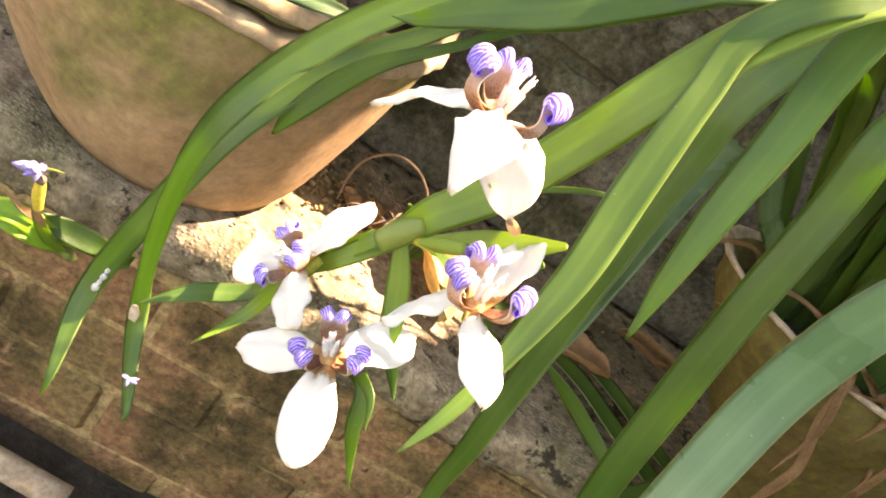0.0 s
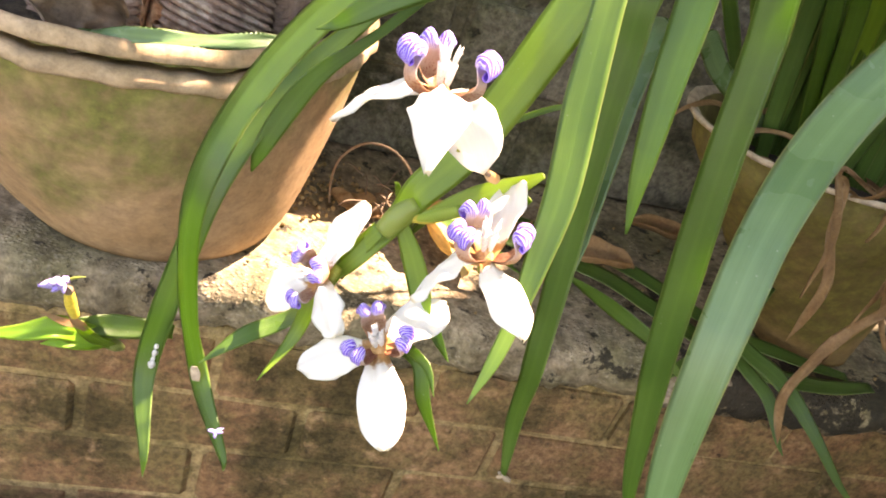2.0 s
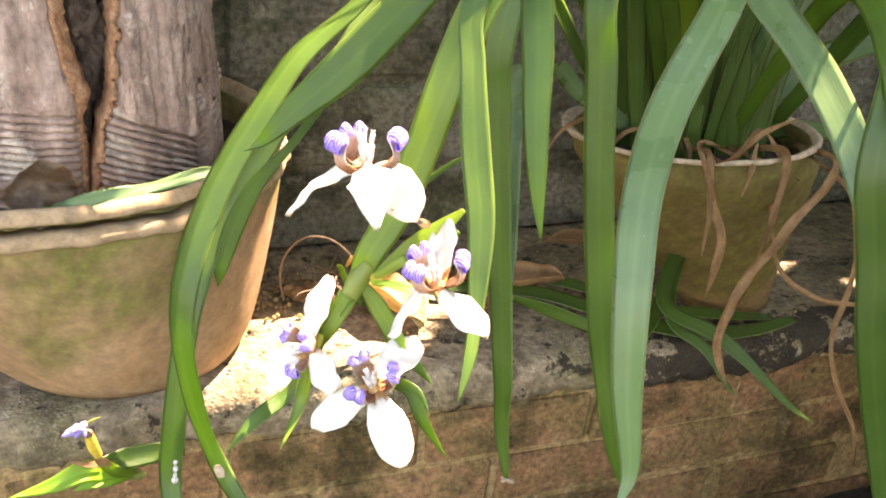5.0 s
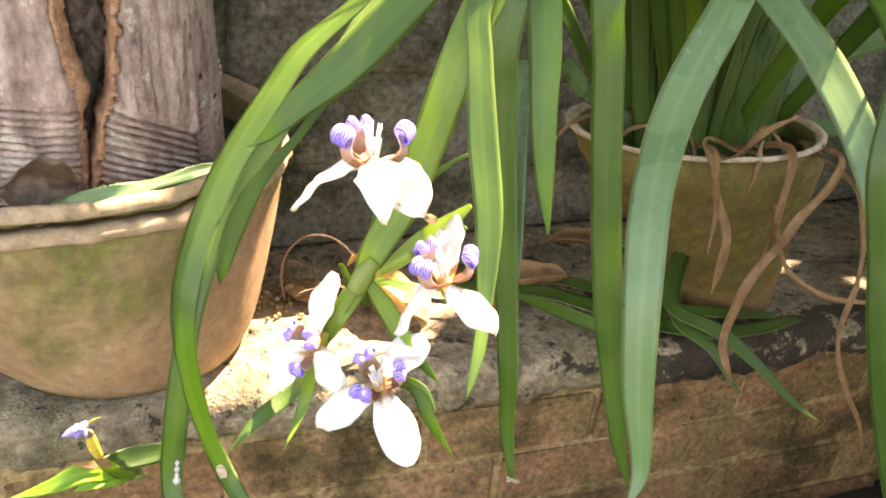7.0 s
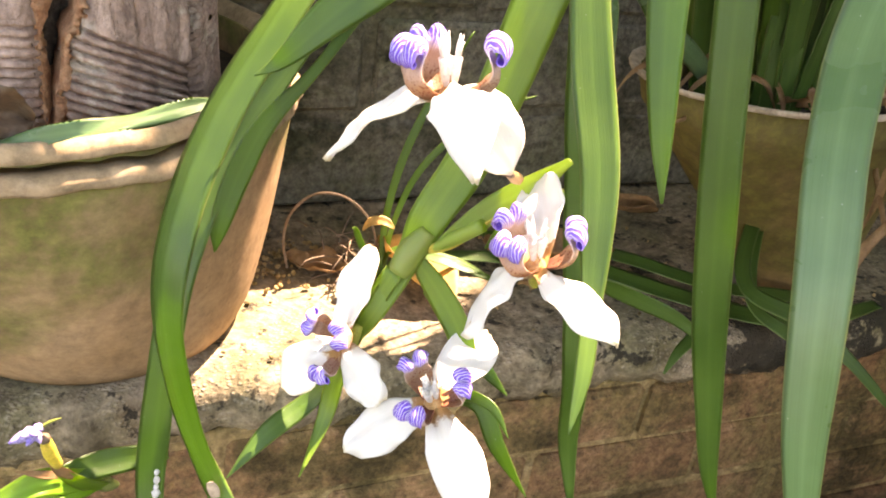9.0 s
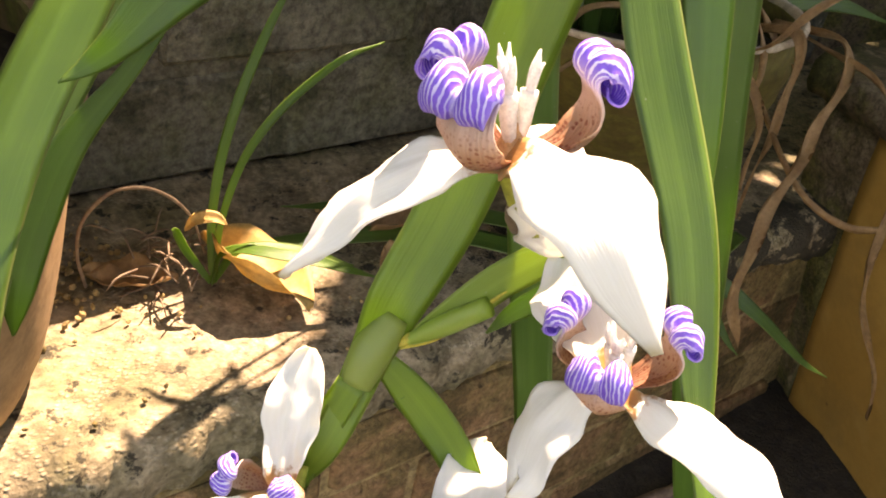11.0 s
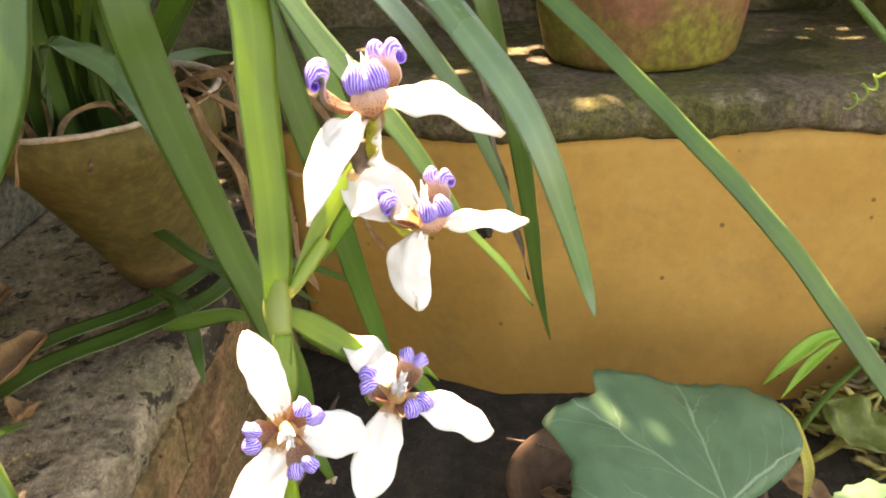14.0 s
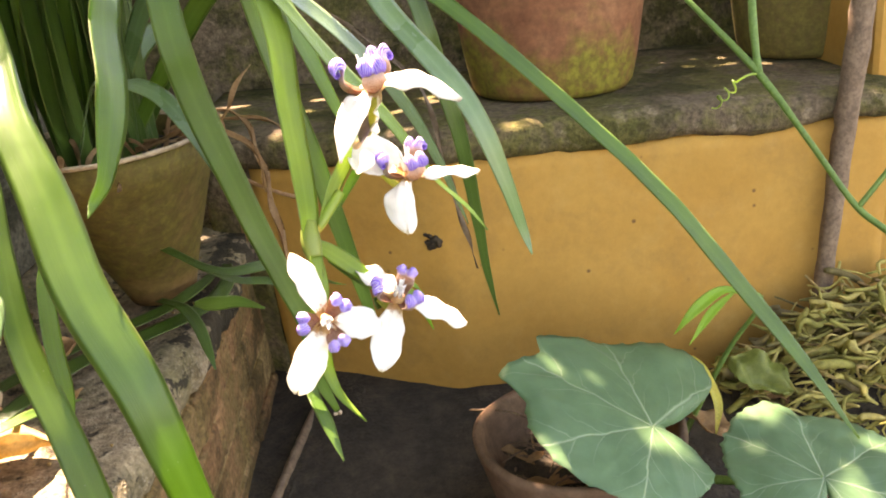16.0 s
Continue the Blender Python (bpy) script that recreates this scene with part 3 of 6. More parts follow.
def ground():
    bm = bmesh.new()
    steps = [-400, -40, -8, -3, *np.arange(-1.6, 1.61, 0.05), 3, 8, 40, 400]
    grid = [[bm.verts.new((x, y, GROUND_Z + (0.030 * min(1, max(0, (x - 0.30) / 0.16)) * min(1, max(0, (-0.02 - y) / 0.1)) * (1 if x < 1.2 else 0) + 0.014 * noise.noise(Vector((x * 5, y * 5, 0))) + 0.008 * noise.noise(Vector((x * 21, y * 21, 3))) if abs(x) < 2 and abs(y) < 2 else 0))) for x in steps] for y in steps]
    for a, b in zip(grid, grid[1:]):
        for j in range(len(steps) - 1):
            bm.faces.new((a[j], a[j + 1], b[j + 1], b[j]))
    tagged(part("ground", bm, GROUND), "dark damp garden soil at the foot of the walls", "ground", "", "structure")


def front_y(x):
    """The ledge's worn front edge."""
    return -0.028 * max(0, (x + 0.15)) / 0.7 + 0.006 * noise.noise(Vector((x * 9, 2, 0))) + 0.007 * noise.noise(Vector((x * 27, 5, 0))) + 0.003 * noise.noise(Vector((x * 80, 5, 0)))


def ledge_slab():
    bm = bmesh.new()
    rows = []
    for x in [*np.arange(-1.5, -0.6, 0.02), *np.arange(-0.6, 1.02, 0.005)]:
        y0 = front_y(x)
        thick = 0.052 + 0.010 * noise.noise(Vector((x * 7, 8, 0))) + 0.006 * noise.noise(Vector((x * 37, 8, 0)))
        prof = [(WALL_Y + 0.02, -thick), (y0 + 0.03, -thick), (y0 + 0.008, -thick), (y0 + 0.001, -thick * 0.75), (y0, -thick * 0.4), (y0 + 0.004, -0.008), (y0 + 0.013, -0.001)]
        prof += [(y0 + 0.013 + (WALL_Y + 0.02 - y0 - 0.013) * k / 14, 0.0) for k in range(1, 15)]
        rows.append([bm.verts.new((x, y + 0.005 * noise.noise(Vector((x * 40, y * 40, z * 40))) + 0.004 * noise.noise(Vector((x * 110, y * 110, z * 110))), z + 0.0022 * noise.noise(Vector((x * 26, y * 26, z * 26))) + 0.0012 * noise.noise(Vector((x * 90, y * 90, z * 90))) - (0.002 if z > -0.002 else 0))) for y, z in prof])
    n = len(rows[0])
    for a, b in zip(rows, rows[1:]):
        for j in range(n):
            bm.faces.new((a[j], a[(j + 1) % n], b[(j + 1) % n], b[j]))
    bm.faces.new(list(reversed(rows[0])))
    bm.faces.new(rows[-1])
    bmesh.ops.recalc_face_normals(bm, faces=bm.faces[:])
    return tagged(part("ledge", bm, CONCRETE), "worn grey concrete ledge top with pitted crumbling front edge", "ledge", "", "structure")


def brick_wall(name, label, x0, x1, y, z0, z1, length, height, joint, material, depth, seed, slope=0.0, mortar=None):
    """Courses of single bricks proud of a mortar core; the face looks to -y."""
    rnd = random.Random(seed)
    core = block((x1 - x0, depth - 0.02, z1 - z0), 0.004)
    for v in core.verts:
        v.co += Vector(((x0 + x1) / 2, y - 0.006 + depth / 2, (z0 + z1) / 2))
        v.co.y += slope * (v.co.x - x0)
    wall = tagged(part(name, core, mortar or MORTAR, None, "", False), label, "wall", "", "structure")
    shapes = [mesh_of("brick", block((length, 0.05, height), 0.0045, 0.0022, seed * 10 + k), material, False) for k in range(6)]
    row, z = 0, z0 + height / 2
    while z + height / 2 <= z1 + 0.004:
        x = x0 - (length + joint) * (0.5 if row % 2 else 0.06)
        while x < x1 + length / 2:
            if x + length / 2 < x1 + 0.02:
                ob = new("brick", shapes[rnd.randrange(6)])
                ob.location = (x, y + 0.025 + slope * (x - x0) + rnd.uniform(-0.004, 0.003), z + rnd.uniform(-0.001, 0.001))
                ob.rotation_euler = (rnd.uniform(-0.02, 0.02), rnd.uniform(-0.008, 0.008), math.atan(slope) + rnd.uniform(-0.01, 0.01))
                under(ob, wall)
            x += length + joint
        row += 1
        z += height + joint
    return wall


def bench_x(y):
    """The low wall's face; it swings back towards the ledge."""
    return float(np.interp(y, [-0.30, -0.10, 0.04], [0.485, 0.545, 0.600]))


def yellow_bench():
    bm = bmesh.new()
    rows = []
    for y in np.linspace(-0.040, -0.905, 66):
        foot = float(np.interp(y, [-0.6, -0.25, 0.04], [0.01, 0.045, 0.125]))          # the face is battered
        prof = [(0.98, GROUND_Z - 0.02), *[(bench_x(y) + foot * (1 - k / 20) ** 1.3 + 0.003 * noise.noise(Vector((y * 7, k * 0.3, 2))), GROUND_Z - 0.02 + 0.397 * k / 20) for k in range(21)], (0.98, GROUND_Z + 0.377)]
        rows.append([bm.verts.new((x, y, z)) for x, z in prof])
    for a, b in zip(rows, rows[1:]):
        for k in range(len(a)):
            bm.faces.new((a[k], a[(k + 1) % len(a)], b[(k + 1) % len(a)], b[k]))
    bm.faces.new(list(reversed(rows[0])))
    bm.faces.new(rows[-1])
    bmesh.ops.recalc_face_normals(bm, faces=bm.faces[:])
    # End piece added in a darker material than the limewashed face.
    corner = bmesh.new()
    rows = []
    for y in np.linspace(0.036, -0.041, 10):
        foot = float(np.interp(y, [-0.25, 0.04], [0.045, 0.125]))
        prof = [(0.98, GROUND_Z - 0.02), *[(bench_x(y) + 0.003 + foot * (1 - k / 20) ** 1.3 + 0.006 * noise.noise(Vector((y * 25, k * 0.7, 2))), GROUND_Z - 0.02 + 0.396 * k / 20) for k in range(21)], (0.98, GROUND_Z + 0.376)]
        rows.append([corner.verts.new((x, y + 0.012 * noise.noise(Vector((z * 14, 3, 0))) * (1 if y < -0.03 else 0), z)) for x, z in prof])
    for a, b in zip(rows, rows[1:]):
        for k in range(len(a)):
            corner.faces.new((a[k], a[(k + 1) % len(a)], b[(k + 1) % len(a)], b[k]))
    corner.faces.new(list(reversed(rows[0])))
    corner.faces.new(rows[-1])
    bmesh.ops.recalc_face_normals(corner, faces=corner.faces[:])
    tagged(part("wall_corner", corner, MOSSY), "darker end piece added where the low wall meets the ledge", "wall", "", "structure")
    wall = tagged(part("wall_east", bm, PAINT), "low yellow limewashed wall, spotted and stained near the ground", "wall", "", "structure")
    bm = bmesh.new()
    rnd = random.Random(21)
    for k in range(14):
        y, z = -0.282 + rnd.gauss(0, 0.006), -0.012 + rnd.gauss(0, 0.006)
        x = bench_x(y) + float(np.interp(y, [-0.6, -0.25, 0.04], [0.01, 0.045, 0.125])) * (1 - (z - GROUND_Z + 0.02) / 0.397) ** 1.3
        r = rnd.uniform(0.002, 0.0055)
        ball = bmesh.ops.create_icosphere(bm, subdivisions=1, radius=r)["verts"]
        for v in ball:
            v.co = Vector((v.co.x * 0.45, v.co.y * rnd.uniform(0.8, 1.2), v.co.z)) + Vector((x, y, z))
    part("mud_daub", bm, SOIL, wall, "small dark crust of dried mud on the limewash")
    bm = bmesh.new()
    rows = []
    for y in np.arange(0.055, -0.93, -0.015):
        n1 = 0.008 * noise.noise(Vector((y * 12, 0, 4))) + 0.004 * noise.noise(Vector((y * 45, 0, 4)))
        lo = 0.098 + 0.010 * noise.noise(Vector((y * 9, 3, 4))) + 0.004 * noise.noise(Vector((y * 50, 3, 4))) + 0.012 * max(0, -y - 0.65)
        bx = bench_x(y)
        prof = [(1.02, lo), (bx - 0.004 + n1, lo), (bx - 0.012 + n1, lo + 0.012), (bx - 0.010 + n1, 0.133), (bx + 0.004 + n1, 0.141)]
        prof += [(bx + 0.03 + k * (0.96 - bx) / 10, 0.142 + 0.003 * noise.noise(Vector((y * 20, k, 9)))) for k in range(11)]
        rows.append([bm.verts.new((x + 0.003 * noise.noise(Vector((x * 50, y * 50, z * 50))), y, z)) for x, z in prof])
    n = len(rows[0])
    for a, b in zip(rows, rows[1:]):
        for j in range(n):
            bm.faces.new((a[j], b[j], b[(j + 1) % n], a[(j + 1) % n]))
    bm.faces.new(rows[0])
    bm.faces.new(list(reversed(rows[-1])))
    bmesh.ops.recalc_face_normals(bm, faces=bm.faces[:])
    tagged(part("bench_top", bm, MOSSY), "mossy concrete slab with broken edge on the yellow wall", "ledge", "", "structure")
    bm = block((0.4, 0.4, 0.9), 0.006)
    for v in bm.verts:
        v.co += Vector((BENCH_X + 0.19, -1.11, GROUND_Z + 0.45))
    tagged(part("pier", bm, PAINT, None, "", False), "yellow limewashed pier at the end of the low wall", "wall", "", "structure")
    bm = block((0.1, 2.6, 0.80), 0.006)
    for v in bm.verts:
        v.co += Vector((1.07, -0.6, GROUND_Z + 0.40))
    tagged(part("wall_behind_bench", bm, MOSSY, None, "", False), "dark mossy boundary wall behind the bench", "wall", "", "structure")
    return wall


ground()
ledge = ledge_slab()
yellow_bench()


# ---- pots ----
def pot(name, label, centre, lean, radius, foot, height, body, rim_mat, seed, soil_drop=0.03, frilled=False, lip=1.0, oval=1.0, flare=0.85):
    root = base(name, centre, label, "plant pot", "clay pots")
    r, f, h = radius, foot, height

    def squeeze(bm):
        for v in bm.verts:
            axis = centre[1] + lean[1] * (v.co.z - centre[2])
            v.co.y = axis + (v.co.y - axis) * oval
        return bm

    prof = [(f * 0.80, 0.003), (f * 0.95, 0.002), (f, 0.010)]
    for k in range(1, 15):
        s = k / 14
        prof.append((f + (r * 0.948 - f) * (s ** flare), 0.010 + (h - 0.040) * s))
    neck = 0.908 if frilled else 0.940
    prof += [(r * 0.946, h - 0.0265), (r * neck, h - 0.0235), (r * neck, h - 0.008 * lip), (r * 0.89, h - 0.008 * lip), (r * 0.86, h - 0.06), (f * 0.85, 0.025)]
    part("body", squeeze(lathe(prof, centre, lean, 80, 0.012, seed)), body, root)
    upper = [(0.900, -0.0105), (0.966, -0.0100), (0.985, -0.0085), (0.991, -0.0060), (0.989, -0.0020), (0.981, 0.0012), (0.962, 0.0018), (0.940, -0.0015), (0.902, -0.0100)]
    lower = [(0.902, -0.0275), (0.972, -0.0270), (0.984, -0.0245), (0.986, -0.0190), (0.977, -0.0165), (0.902, -0.0165)]
    for name, ringprof, wavy in (("rim", upper, 0.25), ("rim_band", lower, 1.0)):
        if name == "rim_band" and not frilled:
            continue
        bm = bmesh.new()
        sides, rings = 220, []
        for k in range(sides):
            a = 2 * math.pi * k / sides
            wob = noise.noise(Vector((math.cos(a) * 6, math.sin(a) * 6, seed))) * 0.004 + (0.0011 * math.sin(a * 26 + 5 * noise.noise(Vector((a * 3, 0, seed)))) + 0.0016 * noise.noise(Vector((a * 15, 2, seed))) if frilled else 0)
            ring = []
            for j, (q, z) in enumerate(ringprof):
                zz = h + z * lip + wob * wavy
                rr = r * q + (0.0012 * math.sin(a * 26 + 1) * wavy if frilled else 0) + 0.0012 * noise.noise(Vector((a * 9, j * 0.4, seed))) + 0.0006 * noise.noise(Vector((a * 50, j, seed)))
                ring.append(bm.verts.new((centre[0] + lean[0] * zz + rr * math.cos(a), centre[1] + lean[1] * zz + rr * math.sin(a), centre[2] + zz)))
            rings.append(ring)
        n = len(ringprof)
        for a, b in zip(rings, rings[1:] + rings[:1]):
            for j in range(n):
                bm.faces.new((a[j], b[j], b[(j + 1) % n], a[(j + 1) % n]))
        bmesh.ops.recalc_face_normals(bm, faces=bm.faces[:])
        part(name, squeeze(bm), rim_mat, root, "rolled rim stained with lime" if name == "rim" else "wavy raised band below the rim")
    bm = bmesh.new()
    rings = []
    for q in np.linspace(0.03, 1, 14):
        ring = []
        for k in range(48):
            a = 2 * math.pi * k / 48
            zz = h - soil_drop
            x, y = centre[0] + lean[0] * zz + r * 0.885 * q * math.cos(a), centre[1] + lean[1] * zz + r * 0.885 * q * math.sin(a)
            ring.append(bm.verts.new((x, y, centre[2] + zz + 0.006 * noise.noise(Vector((x * 45, y * 45, seed))) + 0.006 * (1 - q))))
        rings.append(ring)
    for a, b in zip(rings, rings[1:]):
        for k in range(48):
            bm.faces.new((a[k], b[k], b[(k + 1) % 48], a[(k + 1) % 48]))
    bm.faces.new(list(reversed(rings[0])))
    part("soil", squeeze(bm), SOIL, root, "dark crumbly potting soil")
    return root


pot("terracotta_pot", "wide terracotta pot with green algae and lime-white rim", (-0.240, 0.126, 0.0), (-0.26, 0.13), 0.205, 0.115, 0.205, CLAY_ONE, TANRIM, 1, 0.035, True)
pot("terracotta_pot", "oval brown terracotta pot with pale rim holding the iris", (0.3952, 0.0542, 0.0), (-0.493, -0.068), 0.136, 0.056, 0.2145, CLAY_TWO, RIM, 5, 0.03, False, 0.45, 0.717, 1.05)
pot("terracotta_pot", "mossy terracotta pot standing on the low yellow wall", (0.70, -0.49, 0.143), (0.0, 0.0), 0.155, 0.120, 0.22, CLAY_THREE, CLAY_THREE, 9, 0.03)
pot("terracotta_pot", "dull brown terracotta pot at the end of the low wall", (0.80, -0.93, 0.143), (0.0, 0.0), 0.14, 0.105, 0.22, CLAY_TWO, CLAY_TWO, 12, 0.03)

# ---- palm stump in the wide pot ----
def stump():
    cx, cy, z0, z1 = -0.262, 0.145, 0.165, 0.62
    root = base("palm_stump", (cx, cy, z0), "split grey-brown palm stump with ringed base, rotten orange inside", "tree stump")

    def along(z, *stops):
        return radians(float(np.interp(z, [q[0] for q in stops], [q[1] for q in stops])))

    def jag(z, seed):
        return 0.030 * noise.noise(Vector((z * 30, seed, 0))) + 0.022 * noise.noise(Vector((z * 95, seed, 3))) + 0.014 * noise.noise(Vector((z * 260, seed, 5)))

    def girth(z):
        return float(np.interp(z, [0.16, 0.235, 0.32, 0.45, 0.62], [0.119, 0.118, 0.109, 0.102, 0.098]))

    def split_left(z):
        return along(z, (0.165, -88), (0.204, -88.3), (0.229, -87.4), (0.2545, -87.8), (0.271, -90.4), (0.285, -92.5), (0.30, -93.8), (0.42, -97)) + 0.45 * jag(z, 1)

    def split_right(z):
        return along(z, (0.165, -85.6), (0.204, -84.6), (0.216, -82.6), (0.2356, -80.9), (0.2426, -79.0), (0.2596, -75.5), (0.279, -74.6), (0.301, -72.9), (0.42, -70)) + 0.45 * jag(z, 2)

    def bark(lo, hi, seed, slant, columns):
        rows = []
        for z in [*np.arange(z0, 0.27, 0.0008), *np.arange(0.27, z1, 0.003)]:
            row = []
            a0, a1 = lo(z), hi(z)
            for a in np.linspace(a0, a1, columns):
                zz = z + slant * (a - a0)
                r = girth(z) + 0.008 * noise.noise(Vector((a * 1.6, z * 5, seed))) + 0.0016 * noise.noise(Vector((a * 9, z * 24, seed)))
                if zz < 0.249 + 0.002 * noise.noise(Vector((a * 7, seed, 0))):
                    worn = max(0.0, 1.05 + 1.2 * noise.noise(Vector((a * 5, z * 40, seed + 2))))
                    groove = abs(math.sin(zz * 540 + noise.noise(Vector((a * 4, z * 12, 1))) * 0.5))
                    r -= 0.0055 * min(1, worn) * min(1.0, max(0.0, (0.68 - groove) / 0.3))
                else:
                    r += 0.0018 * noise.noise(Vector((a * 17, z * 7, seed + 6))) + 0.0016 * abs(noise.noise(Vector((a * 30, z * 60, seed + 8)))) - 0.012 * max(0, noise.noise(Vector((a * 12, z * 8, seed + 9))) - 0.30) + 0.0012 * noise.noise(Vector((a * 60, z * 120, seed)))
                edge = min(a - a0, a1 - a)
                r -= 0.008 * max(0, 1 - edge / 0.07) ** 2
                r += 0.010 * max(0, noise.noise(Vector((a * 8, z * 34, seed + 4))) - 0.32)
                row.append((cx + r * math.cos(a), cy + r * math.sin(a), z))
            rows.append(row)
        return sheet(rows, 0.010, None, 0.0)

    def rotten(edge, way, wide, seed):
        """A crumbling lip: flush with the bark, then falling into the hollow."""
        inward = radians(-86.7)
        rows = []
        for z in np.linspace(z0, z1, 420):
            row = []
            for q in np.linspace(0, 1, 14):
                lump = noise.noise(Vector((q * 3, z * 90, seed))) + 0.6 * noise.noise(Vector((q * 8, z * 230, seed)))
                rag = noise.noise(Vector((q * 2, z * 170, seed + 3)))
                r = girth(z) - 0.004 - 0.036 * q * q + 0.0035 * lump
                a = edge(z) + way * (-0.01 + min(1, q * 1.5) * wide(z)) + 0.016 * lump * q + 0.020 * rag * q
                a = inward + math.asin(max(-0.95, min(0.95, girth(z) * math.sin(a - inward) / r)))
                row.append((cx + r * math.cos(a), cy + r * math.sin(a), z))
            rows.append(row)
        return sheet(rows, 0.003, None, 0.0)

    part("bark", bark(lambda z: radians(-250), split_left, 1, 0.0, 80), BARK, root, "grey-brown bark with ringed leaf scars")
    part("bark", bark(split_right, lambda z: radians(-38.5) + jag(z, 3) * 0.6, 2, 0.046, 60), BARK, root, "grey-brown bark with ringed leaf scars")
    part("bark", bark(lambda z: radians(-37.0) + jag(z, 4) * 0.6, lambda z: radians(108), 3, -0.046, 80), BARK, root, "grey-brown bark with ringed leaf scars")
    part("rotten_edge", rotten(split_left, 1, lambda z: float(np.interp(z, [0.19, 0.204, 0.215, 0.226, 0.240, 0.247, 0.257, 0.30], [0.03, 0.05, 0.03, 0.008, 0.008, 0.065, 0.092, 0.090])), 1), CORE, root, "crumbling orange-brown rotten wood edge")
    part("rotten_edge", rotten(split_right, -1, lambda z: 0.018, 5), CORE, root, "crumbling orange-brown rotten wood edge")
    rows = []
    for z in np.linspace(z0, z1, 150):
        row = []
        for a in np.linspace(radians(-125), radians(-25), 50):
            r = 0.066 + 0.016 * noise.noise(Vector((a * 5, z * 26, 3))) + 0.010 * noise.noise(Vector((a * 14, z * 80, 3))) + 0.004 * noise.noise(Vector((a * 40, z * 240, 3)))
            row.append((cx + r * math.cos(a), cy + r * math.sin(a), z))
        rows.append(row)
    part("heartwood", sheet(rows, 0.02, None, 0.0), HOLLOW, root, "dark crumbling rotten wood")
    return root


stump()


# ---- the walking iris ----
iris = base("walking_iris", (0.306, 0.042, 0.184), "walking iris plant with long strap leaves and white violet flowers", "flowering plant")
counter = [0]


def blade(name, material, face, points, label=""):
    counter[0] += 1
    return part(name, ribbon(points, face, 84 if len(points) > 5 else 36, seed=counter[0]), material, iris, label)


blade("leaf", PALELEAF, (-0.75, -0.6, 0.3), [(0.310, 0.090, 0.160, 0.0120), (0.260, 0.020, 0.360, 0.0200), (0.160, -0.130, 0.430, 0.0210), (0.084, -0.227, 0.388, 0.0216), (0.045, -0.249, 0.335, 0.0237), (0.018, -0.277, 0.300, 0.0222), (0.002, -0.305, 0.260, 0.0205), (-0.002, -0.325, 0.205, 0.0162), (0.000, -0.338, 0.160, 0.0083), (-0.006, -0.341, 0.148, 0.0020)])
blade("leaf", LEAF, (-0.66, -0.66, 0.3), [(0.300, 0.060, 0.160, 0.0110), (0.215, -0.020, 0.370, 0.0190), (0.105, -0.110, 0.410, 0.0205), (0.0530, -0.148, 0.373, 0.0210), (0.0545, -0.158, 0.329, 0.0208), (0.0563, -0.172, 0.267, 0.0206), (0.0600, -0.185, 0.210, 0.0204), (0.0663, -0.197, 0.150, 0.0185), (0.0737, -0.205, 0.107, 0.0150), (0.0832, -0.213, 0.060, 0.0095), (0.0942, -0.217, 0.029, 0.0015)])
blade("leaf", LEAF, (-0.55, -0.8, -0.05), [(0.300, 0.080, 0.160, 0.0100), (0.130, -0.020, 0.470, 0.0190), (0.012, -0.142, 0.425, 0.0198), (-0.001, -0.165, 0.381, 0.0201), (-0.005, -0.184, 0.343, 0.0188), (-0.007, -0.195, 0.313, 0.0163), (-0.008, -0.210, 0.274, 0.0106), (-0.006, -0.220, 0.244, 0.0013)])
blade("leaf", LEAF, ((-0.2, -0.7, 0.5), (-0.78, -0.42, 0.45)), [(0.290, 0.060, 0.160, 0.0100), (0.160, 0.000, 0.400, 0.0200), (0.060, -0.075, 0.415, 0.0235), (0.016, -0.099, 0.365, 0.0245), (0.0069, -0.105, 0.323, 0.0242), (0.0086, -0.109, 0.297, 0.0236), (0.0090, -0.118, 0.259, 0.0224), (0.0098, -0.127, 0.227, 0.0212), (0.0109, -0.139, 0.184, 0.0198), (0.0115, -0.153, 0.141, 0.0182), (0.0119, -0.165, 0.101, 0.0165), (0.0160, -0.166, 0.057, 0.0130), (0.0190, -0.177, 0.020, 0.0050)])
blade("leaf", PALELEAF, ((0.0, 1.0, 0.06), (-0.6, -0.6, 0.5)), [(0.300, 0.100, 0.160, 0.0120), (0.199, 0.040, 0.227, 0.0164), (0.142, 0.012, 0.260, 0.0165), (0.104, -0.014, 0.288, 0.0161), (0.0482, -0.0547, 0.2973, 0.0170), (0.0348, -0.0805, 0.2876, 0.0165), (0.0262, -0.1004, 0.2628, 0.0160), (0.0226, -0.1138, 0.2386, 0.0150), (0.0203, -0.1253, 0.2137, 0.0132), (0.0176, -0.1385, 0.1839, 0.0100), (0.0155, -0.1503, 0.1554, 0.0015)])
blade("leaf", LEAF, (-0.73, -0.44, 0.53), [(0.280, 0.120, 0.170, 0.0120), (0.140, 0.100, 0.400, 0.0200), (0.000, 0.020, 0.410, 0.0210), (-0.064, -0.017, 0.341, 0.0167), (-0.112, -0.035, 0.307, 0.0240), (-0.149, -0.059, 0.266, 0.0283), (-0.180, -0.078, 0.222, 0.0290), (-0.202, -0.104, 0.174, 0.0269), (-0.207, -0.114, 0.136, 0.0238), (-0.199, -0.124, 0.077, 0.0193), (-0.185, -0.137, 0.035, 0.0157), (-0.163, -0.185, 0.014, 0.0049), (-0.162, -0.187, 0.009, 0.0006)])
